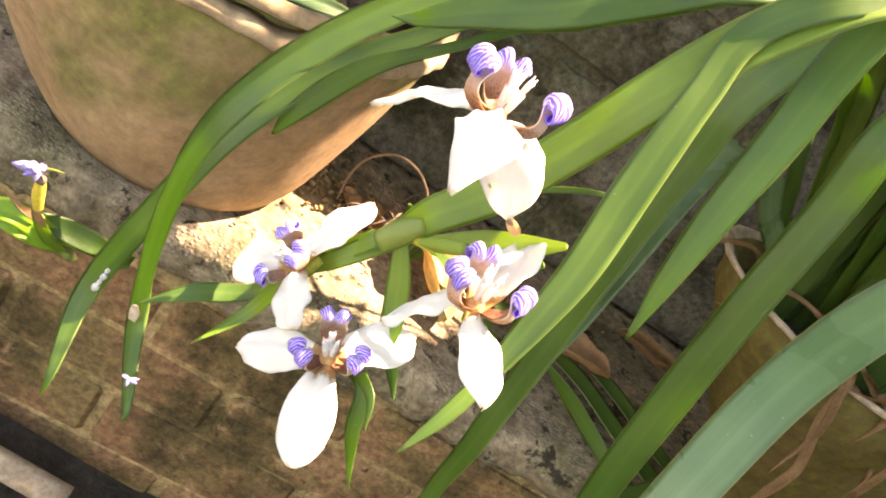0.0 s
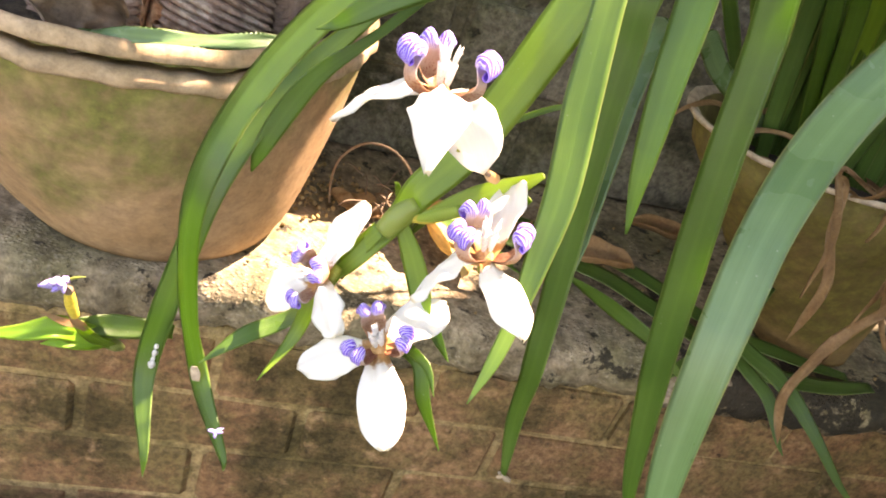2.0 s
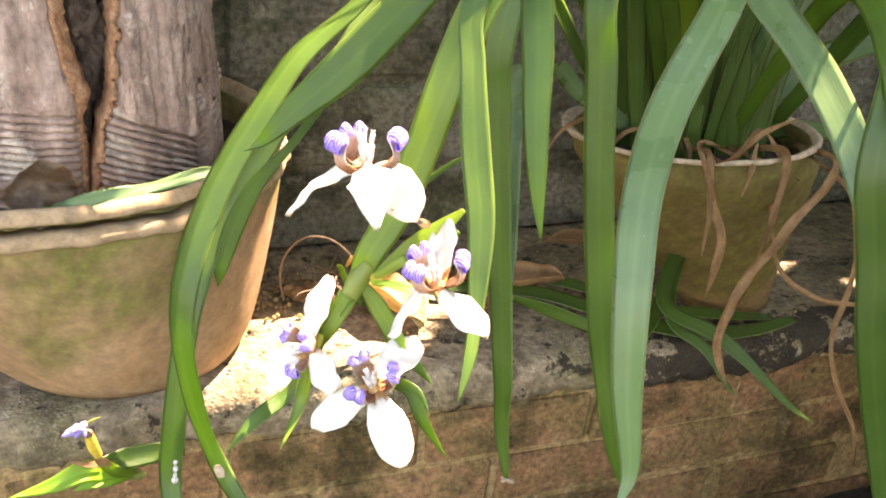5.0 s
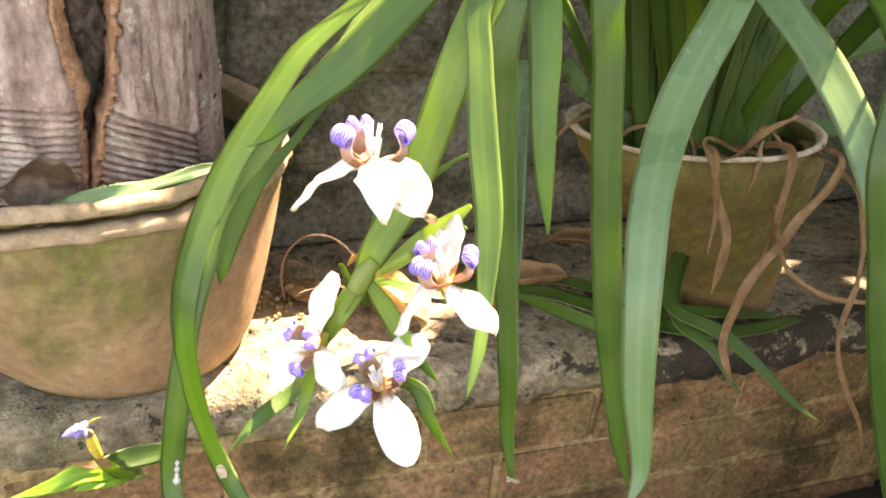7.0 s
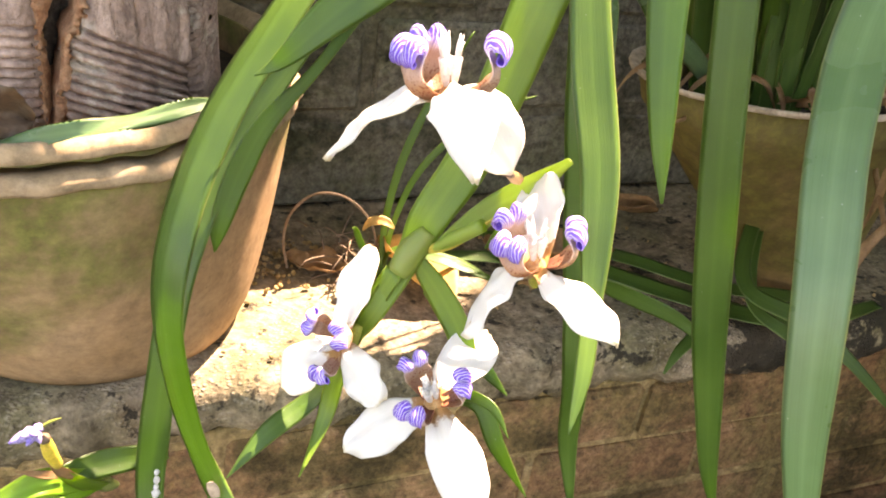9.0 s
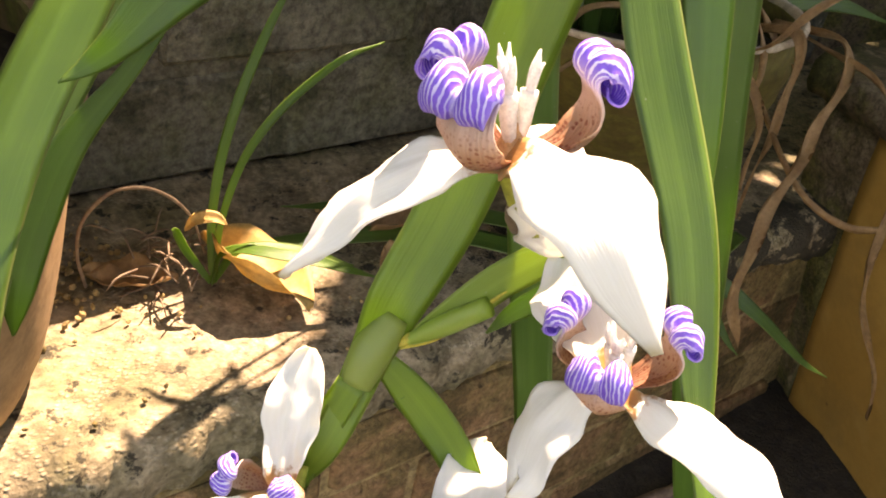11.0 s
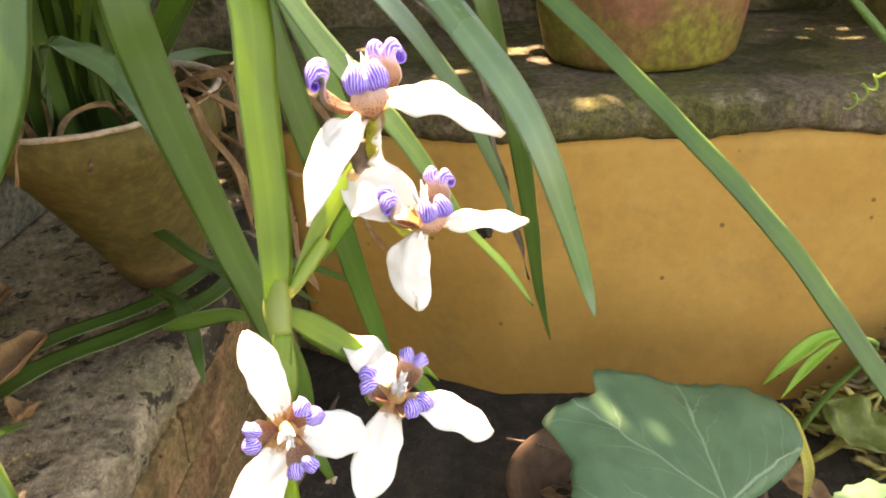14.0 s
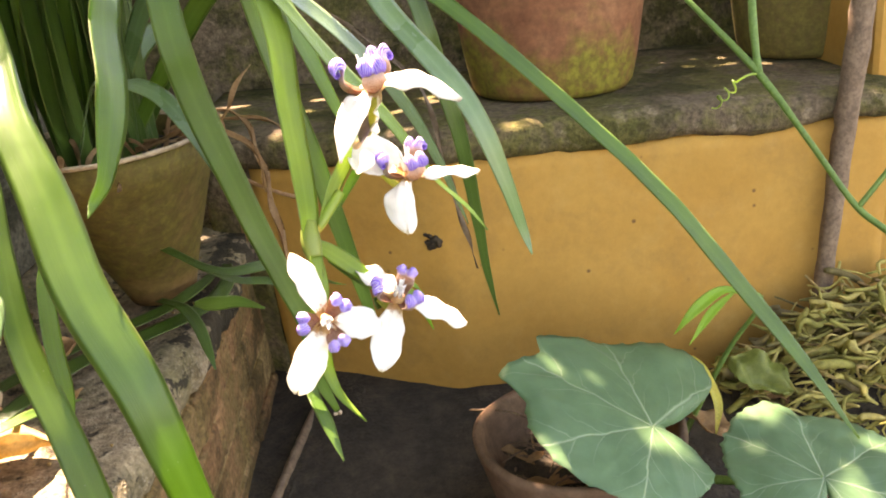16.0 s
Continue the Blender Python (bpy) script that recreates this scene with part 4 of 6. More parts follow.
blade("leaf", LEAF, (-0.48, -0.69, 0.54), [(0.280, 0.120, 0.170, 0.0120), (0.150, 0.120, 0.370, 0.0180), (0.020, 0.080, 0.370, 0.0200), (-0.093, -0.008, 0.277, 0.0067), (-0.133, -0.020, 0.230, 0.0142), (-0.164, -0.033, 0.188, 0.0183), (-0.191, -0.056, 0.137, 0.0197), (-0.204, -0.070, 0.085, 0.0195), (-0.2125, -0.081, 0.037, 0.0202), (-0.2180, -0.091, -0.013, 0.0175), (-0.209, -0.139, -0.042, 0.0063), (-0.208, -0.142, -0.057, 0.0007)])
blade("leaf", LEAF, (0.1, -0.8, 0.6), [(0.270, 0.110, 0.170, 0.0120), (0.140, 0.040, 0.400, 0.0220), (-0.027, -0.075, 0.371, 0.0259), (-0.058, -0.080, 0.343, 0.0273), (-0.097, -0.088, 0.308, 0.0263), (-0.127, -0.089, 0.283, 0.0176), (-0.141, -0.088, 0.269, 0.0110), (-0.149, -0.083, 0.260, 0.0063), (-0.158, -0.082, 0.255, 0.0006)])
blade("leaf", LEAF, (-0.1, -0.8, 0.6), [(0.270, 0.130, 0.170, 0.0120), (0.120, 0.120, 0.360, 0.0200), (0.020, 0.060, 0.360, 0.0200), (-0.117, -0.044, 0.246, 0.0064), (-0.145, -0.044, 0.213, 0.0122), (-0.160, -0.047, 0.185, 0.0147), (-0.171, -0.052, 0.156, 0.0107), (-0.174, -0.053, 0.140, 0.0012)])
blade("leaf", PALELEAF, (-0.42, -0.45, 0.79), [(0.340, 0.080, 0.160, 0.0120), (0.300, -0.030, 0.360, 0.0200), (0.189, -0.127, 0.374, 0.0273), (0.207, -0.176, 0.332, 0.0274), (0.217, -0.211, 0.296, 0.0262), (0.224, -0.243, 0.253, 0.0244), (0.230, -0.270, 0.207, 0.0222), (0.238, -0.296, 0.143, 0.0151), (0.246, -0.313, 0.093, 0.0015)])
blade("leaf", DARKLEAF, (-0.75, -0.6, 0.2), [(0.370, 0.060, 0.160, 0.0120), (0.350, -0.080, 0.350, 0.0195), (0.240, -0.210, 0.395, 0.0205), (0.180, -0.268, 0.350, 0.0205), (0.1652, -0.285, 0.301, 0.0205), (0.1701, -0.291, 0.272, 0.0205), (0.1751, -0.296, 0.248, 0.0202), (0.1818, -0.307, 0.201, 0.0200), (0.2107, -0.319, 0.115, 0.0175), (0.2400, -0.328, 0.041, 0.0115), (0.2606, -0.340, -0.022, 0.0012)])
blade("leaf", LEAF, (-0.85, -0.45, 0.15), [(0.340, 0.060, 0.170, 0.0120), (0.280, -0.100, 0.360, 0.0210), (0.200, -0.220, 0.380, 0.0175), (0.165, -0.300, 0.325, 0.0152), (0.119, -0.424, 0.205, 0.0146), (0.100, -0.482, 0.140, 0.0156), (0.080, -0.532, 0.071, 0.0168), (0.048, -0.582, 0.000, 0.0140), (0.010, -0.617, -0.060, 0.0021)])
blade("leaf", LEAF, (-0.5, -0.8, 0.1), [(0.060, -0.069, 0.112, 0.0037), (0.090, -0.070, 0.099, 0.0115), (0.117, -0.075, 0.087, 0.0126), (0.143, -0.086, 0.076, 0.0107), (0.173, -0.104, 0.054, 0.0020)])
blade("leaf", DARKLEAF, (-0.3, -0.4, 0.8), [(0.330, 0.060, 0.100, 0.0120), (0.226, -0.060, 0.076, 0.0135), (0.251, -0.099, 0.069, 0.0152), (0.275, -0.131, 0.050, 0.0110), (0.304, -0.158, 0.021, 0.0060), (0.322, -0.172, 0.010, 0.0010)])
blade("leaf", DARKLEAF, (-0.3, -0.4, 0.8), [(0.330, 0.060, 0.100, 0.0120), (0.230, -0.068, 0.065, 0.0114), (0.248, -0.100, 0.052, 0.0112), (0.259, -0.123, 0.029, 0.0051), (0.265, -0.130, 0.021, 0.0010)])
blade("flower_stem", SCAPE, (-0.6, -0.75, 0.2), [(0.310, 0.080, 0.160, 0.0100), (0.200, -0.020, 0.370, 0.0201), (0.060, -0.125, 0.440, 0.0212), (-0.010, -0.162, 0.408, 0.0224), (-0.038, -0.173, 0.372, 0.0230), (-0.060, -0.184, 0.328, 0.0224), (-0.071, -0.185, 0.292, 0.0215), (-0.087, -0.189, 0.252, 0.0195), (-0.102, -0.191, 0.228, 0.0172), (-0.108, -0.191, 0.212, 0.0130), (-0.125, -0.196, 0.185, 0.0094), (-0.134, -0.190, 0.165, 0.0047)])
blade("flower_stem", LEAF, (-0.4, -0.85, 0.2), [(0.310, 0.080, 0.160, 0.0100), (0.180, -0.030, 0.360, 0.0150), (0.050, -0.140, 0.430, 0.0150), (-0.020, -0.168, 0.400, 0.0145), (-0.045, -0.176, 0.367, 0.0144), (-0.049, -0.192, 0.343, 0.0143), (-0.054, -0.218, 0.306, 0.0165), (-0.058, -0.245, 0.272, 0.0150), (-0.063, -0.260, 0.249, 0.0119), (-0.068, -0.273, 0.230, 0.0077), (-0.077, -0.290, 0.214, 0.0063), (-0.086, -0.302, 0.199, 0.0006)])
blade("bract", SCAPE, (-0.6, -0.6, 0.5), [(-0.116, -0.194, 0.205, 0.0090), (-0.135, -0.192, 0.165, 0.0110), (-0.144, -0.197, 0.130, 0.0076), (-0.159, -0.214, 0.113, 0.0007)])
blade("bract", LEAF, (-0.6, -0.6, 0.5), [(-0.128, -0.193, 0.180, 0.0070), (-0.145, -0.183, 0.133, 0.0092), (-0.169, -0.192, 0.122, 0.0097), (-0.189, -0.201, 0.107, 0.0007)])
blade("bract", SCAPE, (-0.6, -0.7, 0.3), [(-0.108, -0.191, 0.212, 0.0060), (-0.098, -0.203, 0.198, 0.0120), (-0.091, -0.215, 0.184, 0.0120), (-0.088, -0.228, 0.168, 0.0080)])
blade("bract", LEAF, (-0.6, -0.7, 0.3), [(-0.102, -0.200, 0.198, 0.0060), (-0.085, -0.216, 0.175, 0.0081), (-0.077, -0.225, 0.165, 0.0054), (-0.071, -0.231, 0.158, 0.0007)])
blade("bract", LEAF, (-0.6, -0.7, 0.3), [(-0.106, -0.225, 0.165, 0.0080), (-0.090, -0.243, 0.166, 0.0084), (-0.085, -0.253, 0.152, 0.0078), (-0.070, -0.261, 0.126, 0.0007)])
blade("bract", LEAF, (-0.6, -0.7, 0.3), [(-0.106, -0.225, 0.165, 0.0060), (-0.088, -0.248, 0.169, 0.0045), (-0.082, -0.257, 0.158, 0.0006)])
blade("spathe", SPATHE, (-0.5, -0.8, 0.3), [(-0.062, -0.230, 0.271, 0.0030), (-0.070, -0.222, 0.258, 0.0092), (-0.0812, -0.2102, 0.2419, 0.0110), (-0.0915, -0.2020, 0.2265, 0.0092), (-0.1011, -0.1946, 0.2145, 0.0016)])
blade("spathe_edge", BUD, (-0.6, -0.75, 0.3), [(-0.1020, -0.1958, 0.2138, 0.0008), (-0.0955, -0.2010, 0.2195, 0.0032), (-0.0885, -0.2065, 0.2280, 0.0030), (-0.0810, -0.2120, 0.2385, 0.0006)], "yellow edge of the flower sheath")
blade("spathe", LEAF, (-0.3, -0.8, 0.5), [(-0.065, -0.233, 0.260, 0.0030), (-0.070, -0.226, 0.248, 0.0070), (-0.078, -0.214, 0.232, 0.0060), (-0.082, -0.209, 0.222, 0.0010)])



def crown_leaves():
    """The fan of leaves that rises from the pot behind the hanging ones."""
    rnd = random.Random(11)
    for k in range(84):
        a = radians(rnd.uniform(-20, 205))
        reach, rise = rnd.uniform(0.05, 0.22), rnd.uniform(0.35, 0.6)
        x, y = 0.310 + rnd.uniform(-0.05, 0.05), 0.048 + rnd.uniform(-0.035, 0.04)
        dx, dy = math.cos(a) * reach, math.sin(a) * min(reach, 0.10)
        w = rnd.uniform(0.017, 0.028)
        pts = [(x, y, 0.155, w * 0.55), (x + dx * 0.2, y + dy * 0.2, 0.16 + rise * 0.4, w * 0.9), (x + dx * 0.55, y + dy * 0.6, 0.16 + rise * 0.8, w), (x + dx, y + dy, 0.16 + rise, w * 0.7), (x + dx * 1.35, y + dy * 1.2, 0.16 + rise * 0.97, 0.002)]
        blade("leaf", DARKLEAF, (rnd.uniform(-1, 0), -1, rnd.uniform(0, 0.5)), pts)


crown_leaves()
blade("leaf", DARKLEAF, (-0.2, -0.8, 0.5), [(0.322, 0.090, 0.160, 0.018), (0.338, 0.080, 0.180, 0.024), (0.366, 0.060, 0.225, 0.030), (0.404, 0.050, 0.257, 0.031), (0.443, 0.040, 0.285, 0.028), (0.500, 0.020, 0.305, 0.018), (0.550, 0.005, 0.312, 0.002)])
blade("leaf", DARKLEAF, (-0.1, -0.75, 0.65), [(0.318, 0.088, 0.160, 0.014), (0.345, 0.078, 0.186, 0.018), (0.393, 0.060, 0.200, 0.020), (0.457, 0.050, 0.200, 0.020), (0.533, 0.030, 0.199, 0.015), (0.600, 0.010, 0.185, 0.002)])
for k in range(12):
    rnd = random.Random(70 + k)
    x, y, w = 0.255 + rnd.uniform(-0.02, 0.04), 0.055 + rnd.uniform(-0.035, 0.045), rnd.uniform(0.015, 0.022)
    dx = rnd.uniform(-0.12, 0.01)
    blade("leaf", DARKLEAF, (-0.4, -0.9, 0.2), [(x, y, 0.158, w * 0.6), (x + dx * 0.25, y, 0.26, w), (x + dx * 0.6, y - 0.01, 0.38, w), (x + dx, y - 0.02, 0.50, w * 0.6), (x + dx * 1.3, y - 0.03, 0.58, 0.002)])


def petal_mesh(cen, axis, tip, width, lift, curl, face, point, seed, nick=0.0, skew=0.0):
    """A petal from the heart to its tip: narrow claw, broad blade, edges waved."""
    axis, face = Vector(axis).normalized(), Vector(face).normalized()
    cen, tip = Vector(cen), Vector(tip)
    out = tip - cen
    mid = cen + out * 0.5 + axis * lift
    rows = []
    for v in np.linspace(0, 1, 26):
        p = cen * (1 - v) ** 2 + mid * 2 * v * (1 - v) + tip * v * v
        along = ((mid - cen) * (1 - v) + (tip - mid) * v).normalized()
        turn = min(1.0, v * 3.0)
        side = along.cross(axis * (1 - turn) + face * turn).normalized()
        up = side.cross(along).normalized()
        w = width * (0.30 + 0.70 * math.sin(min(1, v / 0.62) * math.pi / 2) ** 1.3) * (max(0, 1 - ((v - 0.55) / 0.46) ** (2.6 - point)) ** (0.6 + 0.25 * point) if v > 0.55 else 1)
        w = max(w * (1 + 0.07 * noise.noise(Vector((v * 9, seed, 4)))), 0.0012)
        row = []
        for u in np.linspace(-1, 1, 15):
            ruff = 0.0013 * math.sin(v * 15 + u * 2 + seed) * abs(u) ** 2 + 0.0019 * noise.noise(Vector((u * 1.3, v * 4, seed))) + 0.0005 * noise.noise(Vector((u * 4, v * 13, seed)))
            row.append(p + side * (u * w / 2 + skew * width * math.sin(math.pi * v)) + up * (curl * width * (u * u - 0.35) + ruff) + axis * (0.0016 * math.exp(-((u / 0.16) ** 2)) * (1 - v))
                       - along * (0.007 * nick * max(0, 1 - abs(u - 0.25) / 0.3) * max(0, (v - 0.82) / 0.18)))
        rows.append(row)
    return sheet(rows, 0.0005)


# radius and height over the heart, width, and place along the petal: claw, neck, crown, roll
STANDARD_LINE = [(0.0008, 0.0000, 0.0044, 0.0), (0.0056, 0.0010, 0.0076, 0.10), (0.0114, 0.0030, 0.0112, 0.20), (0.0152, 0.0070, 0.0138, 0.30), (0.0156, 0.0112, 0.0128, 0.39), (0.0136, 0.0150, 0.0122, 0.47), (0.0124, 0.0178, 0.0136, 0.54),
                 (0.0135, 0.0202, 0.0152, 0.61), (0.0163, 0.0206, 0.0158, 0.68), (0.0188, 0.0186, 0.0158, 0.75), (0.0194, 0.0150, 0.0152, 0.82), (0.0180, 0.0128, 0.0132, 0.90), (0.0161, 0.0136, 0.0110, 0.96), (0.0162, 0.0154, 0.0080, 1.0)]


def standard_mesh(cen, axis, way, size, seed, rise=1.0):
    """An inner petal: a spotted claw that rises, narrows and rolls outwards into a creased violet crown."""
    axis = Vector(axis).normalized()
    way = Vector(way)
    way = (way - axis * way.dot(axis)).normalized()
    side = axis.cross(way)
    steps = 56
    prof = spline(STANDARD_LINE, steps)
    rows, uv = [], []
    for i, (r, h, w, s) in enumerate(prof):
        r2, h2 = prof[min(i + 1, steps - 1)][:2]
        r1, h1 = prof[max(i - 1, 0)][:2]
        tr, th = r2 - r1, h2 - h1
        L = math.hypot(tr, th) + 1e-9
        nr, nh = -th / L, tr / L
        crown = math.exp(-(((s - 0.66) / 0.13) ** 2))
        hollow = max(0.0, 1 - s / 0.45)
        row, u_row = [], []
        for u in np.linspace(-1, 1, 17):
            cup = 0.30 * w * (u * u - 0.3) * min(1, hollow * 2.2)
            cup += 0.26 * w * crown * (math.cos(abs(u) * 3.6 - 1.75) - 0.55)
            cup -= 0.05 * w * math.exp(-((u / 0.16) ** 2)) * (1 - hollow)
            wob = 0.0006 * noise.noise(Vector((u * 2.2, s * 8, seed))) * min(1, s * 2)
            row.append(Vector(cen) + (way * (r + nr * (cup + wob)) + axis * (rise * (h + nh * (cup + wob))) + side * (u * w / 2 * (1 + 0.08 * noise.noise(Vector((s * 6, seed, 1)))))) * size)
            u_row.append((u / 2 + 0.5, s))
        rows.append(row)
        uv.append(u_row)
    return sheet(rows, 0.0005, uv)


def flower(label, cen, axis, tips, ways, size=1.0, seed=0, pedicel=(), rise=1.0):
    axis = Vector(axis).normalized()
    cen = Vector(cen)
    bm = tube([(*(cen + axis * -0.003), 0.0020), (*(cen + axis * -0.001), 0.0032), (*(cen + axis * 0.001), 0.0042), (*(cen + axis * 0.004), 0.0026), (*(cen + axis * 0.008), 0.0010)], 12, 14, None, seed, 0.2)
    heart = part("flower", bm, HEART, iris, label)
    for k, (tip, width, lift, curl, face, point, *rest) in enumerate(tips):
        part("petal", petal_mesh(cen, axis, tip, width, lift, curl, face, point, seed + k * 1.7, *rest), PETAL, heart, "white outer petal, brown-barred at the base")
    for k, way in enumerate(ways):
        part("standard", standard_mesh(cen, axis, way, size, seed + k, rise), STANDARD, heart, "violet white-veined curled inner petal with spotted claw")
    bm = bmesh.new()
    rnd = random.Random(seed)
    for k, way in enumerate(ways):
        d0 = Vector(way)
        d0 = (d0 - axis * d0.dot(axis)).normalized()
        t = axis.cross(d0)
        top = cen + (axis * 0.0140 * rise + d0 * 0.0024) * size
        tube([(*(cen + axis * 0.002), 0.0013), (*(cen + (axis * 0.007 * rise + d0 * 0.0016) * size), 0.0015), (*top, 0.0019)], 8, 8, bm)
        for j in (-1, 0, 1):
            d = (d0 * 0.5 + t * j * 0.55).normalized()
            tube([(*(top - axis * 0.001), 0.0009), (*(top + (axis * 0.0035 * rise + d * 0.0010) * size), 0.0010), (*(top + (axis * rnd.uniform(0.0065, 0.0085) * rise * (1 if j else 0.7) + d * rnd.uniform(0.0016, 0.0028)) * size), 0.00015)], 8, 6, bm)
    part("crest", bm, CREST, heart, "spiky white style crest")
    if pedicel:
        part("pedicel", tube(pedicel, 20, 10, None, seed, 0.15), PEDICEL, heart, "yellow-green flower stalk")
    return heart


flower("white flower with violet curled inner petals, facing up", (-0.1205, -0.2398, 0.3005), (-0.06, 0.12, 0.99),
       [((-0.1563, -0.2189, 0.2701), 0.0185, 0.018, -0.10, (-0.40, 0.05, 0.80), 1.3), ((-0.1298, -0.2883, 0.2923), 0.0240, 0.023, -0.14, (-0.30, -0.15, 0.95), 1.25), ((-0.0917, -0.2390, 0.2714), 0.0255, 0.012, -0.10, (-0.25, -0.85, 0.45), 0.2)],
       [(-0.0191, -0.0038, 0.0), (-0.0025, 0.0164, 0.0), (0.0155, -0.0085, 0.0)], 1.0, 1,
       [(-0.1205, -0.2398, 0.2985, 0.0024), (-0.1150, -0.2388, 0.290, 0.0023), (-0.104, -0.236, 0.278, 0.0021), (-0.094, -0.2335, 0.271, 0.0018)], 1.0)
flower("white flower with violet curled inner petals and nicked petal tips", (-0.0835, -0.2550, 0.2390), (-0.16, 0.05, 0.98),
       [((-0.0740, -0.3004, 0.2351), 0.0195, 0.006, -0.10, (-0.08, -0.12, 0.98), 0.6, 0.5), ((-0.1068, -0.2515, 0.2091), 0.0200, 0.011, -0.10, (-0.90, 0.25, 0.25), 0.2, 1.0, 0.30), ((-0.0715, -0.2190, 0.2550), 0.029, 0.010, 0.08, (-0.75, -0.6, 0.3), 0.0)],
       [(-0.0178, -0.0080, 0.0), (-0.0040, 0.0160, 0.0), (0.0133, -0.0073, 0.0)], 0.92, 4,
       [(-0.0835, -0.2550, 0.2375, 0.0026), (-0.081, -0.252, 0.231, 0.0024), (-0.078, -0.240, 0.240, 0.0024), (-0.073, -0.234, 0.252, 0.0024)], 1.0)
flower("white flower hanging sideways with violet inner petals", (-0.1385, -0.1970, 0.1721), (-0.95, -0.18, 0.24),
       [((-0.1223, -0.1806, 0.2102), 0.0170, 0.004, 0.10, (-0.75, -0.6, 0.3), 0.2), ((-0.1600, -0.1765, 0.1365), 0.0225, 0.006, -0.06, (-0.75, -0.6, 0.3), 0.0, 0.6), ((-0.1290, -0.2285, 0.1620), 0.020, 0.004, -0.06, (-0.75, -0.5, 0.4), 0.1)],
       [(-0.0036, 0.0140, 0.0025), (0.0075, -0.0087, 0.0095), (-0.0040, -0.0054, -0.0121)], 0.88, 7,
       [(-0.1375, -0.197, 0.1715, 0.0026), (-0.134, -0.196, 0.170, 0.0026), (-0.130, -0.193, 0.178, 0.0026)], 0.66)
flower("white flower with violet inner petals at the lowest place", (-0.1100, -0.2395, 0.1672), (-0.36, -0.22, 0.90),
       [((-0.1045, -0.2817, 0.1445), 0.023, 0.008, -0.06, (-0.15, -0.47, 0.85), 0.1), ((-0.1421, -0.2257, 0.1358), 0.021, 0.006, -0.08, (-0.6, -0.5, 0.6), 0.1), ((-0.0765, -0.2159, 0.1818), 0.0220, 0.006, 0.04, (-0.6, -0.6, 0.5), 0.1)],
       [(-0.0123, -0.0094, -0.0014), (-0.0010, 0.0141, 0.0), (0.0132, -0.0046, 0.0017)], 0.88, 9,
       [(-0.1095, -0.239, 0.166, 0.0026), (-0.107, -0.236, 0.160, 0.0026), (-0.104, -0.228, 0.168, 0.0028)], 0.88)
part("sheath", tube([(-0.1098, -0.2345, 0.2860, 0.0012), (-0.1058, -0.2335, 0.2815, 0.0040), (-0.1005, -0.2315, 0.2765, 0.0043), (-0.0935, -0.2295, 0.2705, 0.0030), (-0.0855, -0.2285, 0.2650, 0.0012)], 24, 12, None, 5, 0.35), OLDLEAF, iris, "withered brown sheath at the flower stalk")
part("old_flower", tube([(-0.0880, -0.2285, 0.2665, 0.0010), (-0.0835, -0.2262, 0.2632, 0.0024), (-0.0800, -0.2240, 0.2607, 0.0022), (-0.0785, -0.2230, 0.2597, 0.0007)], 12, 9, None, 6, 0.5), PETAL, iris, "shrunken whitish remains of an older flower")
part("bud", tube([(-0.086, -0.2115, 0.2345, 0.0030), (-0.0935, -0.2035, 0.2250, 0.0032), (-0.0985, -0.1980, 0.2185, 0.0022), (-0.1005, -0.1955, 0.2158, 0.0016)], 16, 10), YOUNG, iris, "pale green pointed bud in its sheath")
part("bud_tip", tube([(-0.0990, -0.1972, 0.2178, 0.0021), (-0.1015, -0.1945, 0.2148, 0.0014), (-0.1030, -0.1925, 0.2128, 0.0004)], 10, 10), BUD, iris, "yellow tip of the bud")
part("node", tube([(-0.101, -0.191, 0.222, 0.0045), (-0.1085, -0.1915, 0.2125, 0.0062), (-0.114, -0.193, 0.203, 0.0050)], 12, 12), SCAPE, iris, "thick green joint of the flower stem")

bm = bmesh.new()
for k in range(6):
    d = Vector((math.cos(k * 1.1 + 0.4), math.sin(k * 1.1 + 0.4) * 0.6, 0.5 * math.cos(k * 2.3))) * 0.0042
    tube([(-0.1714, -0.183, 0.0378, 0.0010), (*(Vector((-0.1714, -0.183, 0.0378)) + d * 0.6), 0.0013), (*(Vector((-0.1714, -0.183, 0.0378)) + d * 1.2), 0.0003)], 8, 6, bm, k, 0.4)
drops = bmesh.new()
for k, (x, y, z, w) in enumerate(((-0.2140, -0.0880, 0.0112, 0.0016), (-0.2143, -0.0893, 0.0062, 0.0021), (-0.2148, -0.0900, 0.0010, 0.0017), (-0.2150, -0.0908, -0.0030, 0.0024))):
    tube([(x, y, z + w * 1.3, w * 0.4), (x + 0.0003, y, z + w * 0.3, w), (x, y, z - w * 1.3, w * 0.5)], 8, 8, drops, k, 0.5)
part("dried_drops", drops, CREST, iris, "white dried drops on a leaf")
# Short pale strip laid on the blade.
part("scar", ribbon([(-0.1888, -0.1368, 0.0438, 0.0040), (-0.1872, -0.1380, 0.0395, 0.0075), (-0.1862, -0.1397, 0.0345, 0.0055)], (-0.5, -0.65, 0.55), 12, 0.0003, 0.02, 0.0, 4), RIM, iris, "small pale patch on a leaf")
dead = bmesh.new()
for k in range(5):
    d = Vector((math.cos(k * 1.9), math.sin(k * 1.9) * 0.6, -0.4 + 0.3 * (k % 3))) * 0.006
    tip = Vector((0.0188, -0.1775, 0.019))
    tube([(*tip, 0.0012), (*(tip + d * 0.6), 0.0016), (*(tip + d * 1.2), 0.0003)], 8, 6, dead, k, 0.5)
part("dry_tip", dead, RIM, iris, "shrivelled pale dry tip of a leaf")
part("withered_flower", bm, WITHER, iris, "tiny shrivelled white and violet flower at the leaf tip")

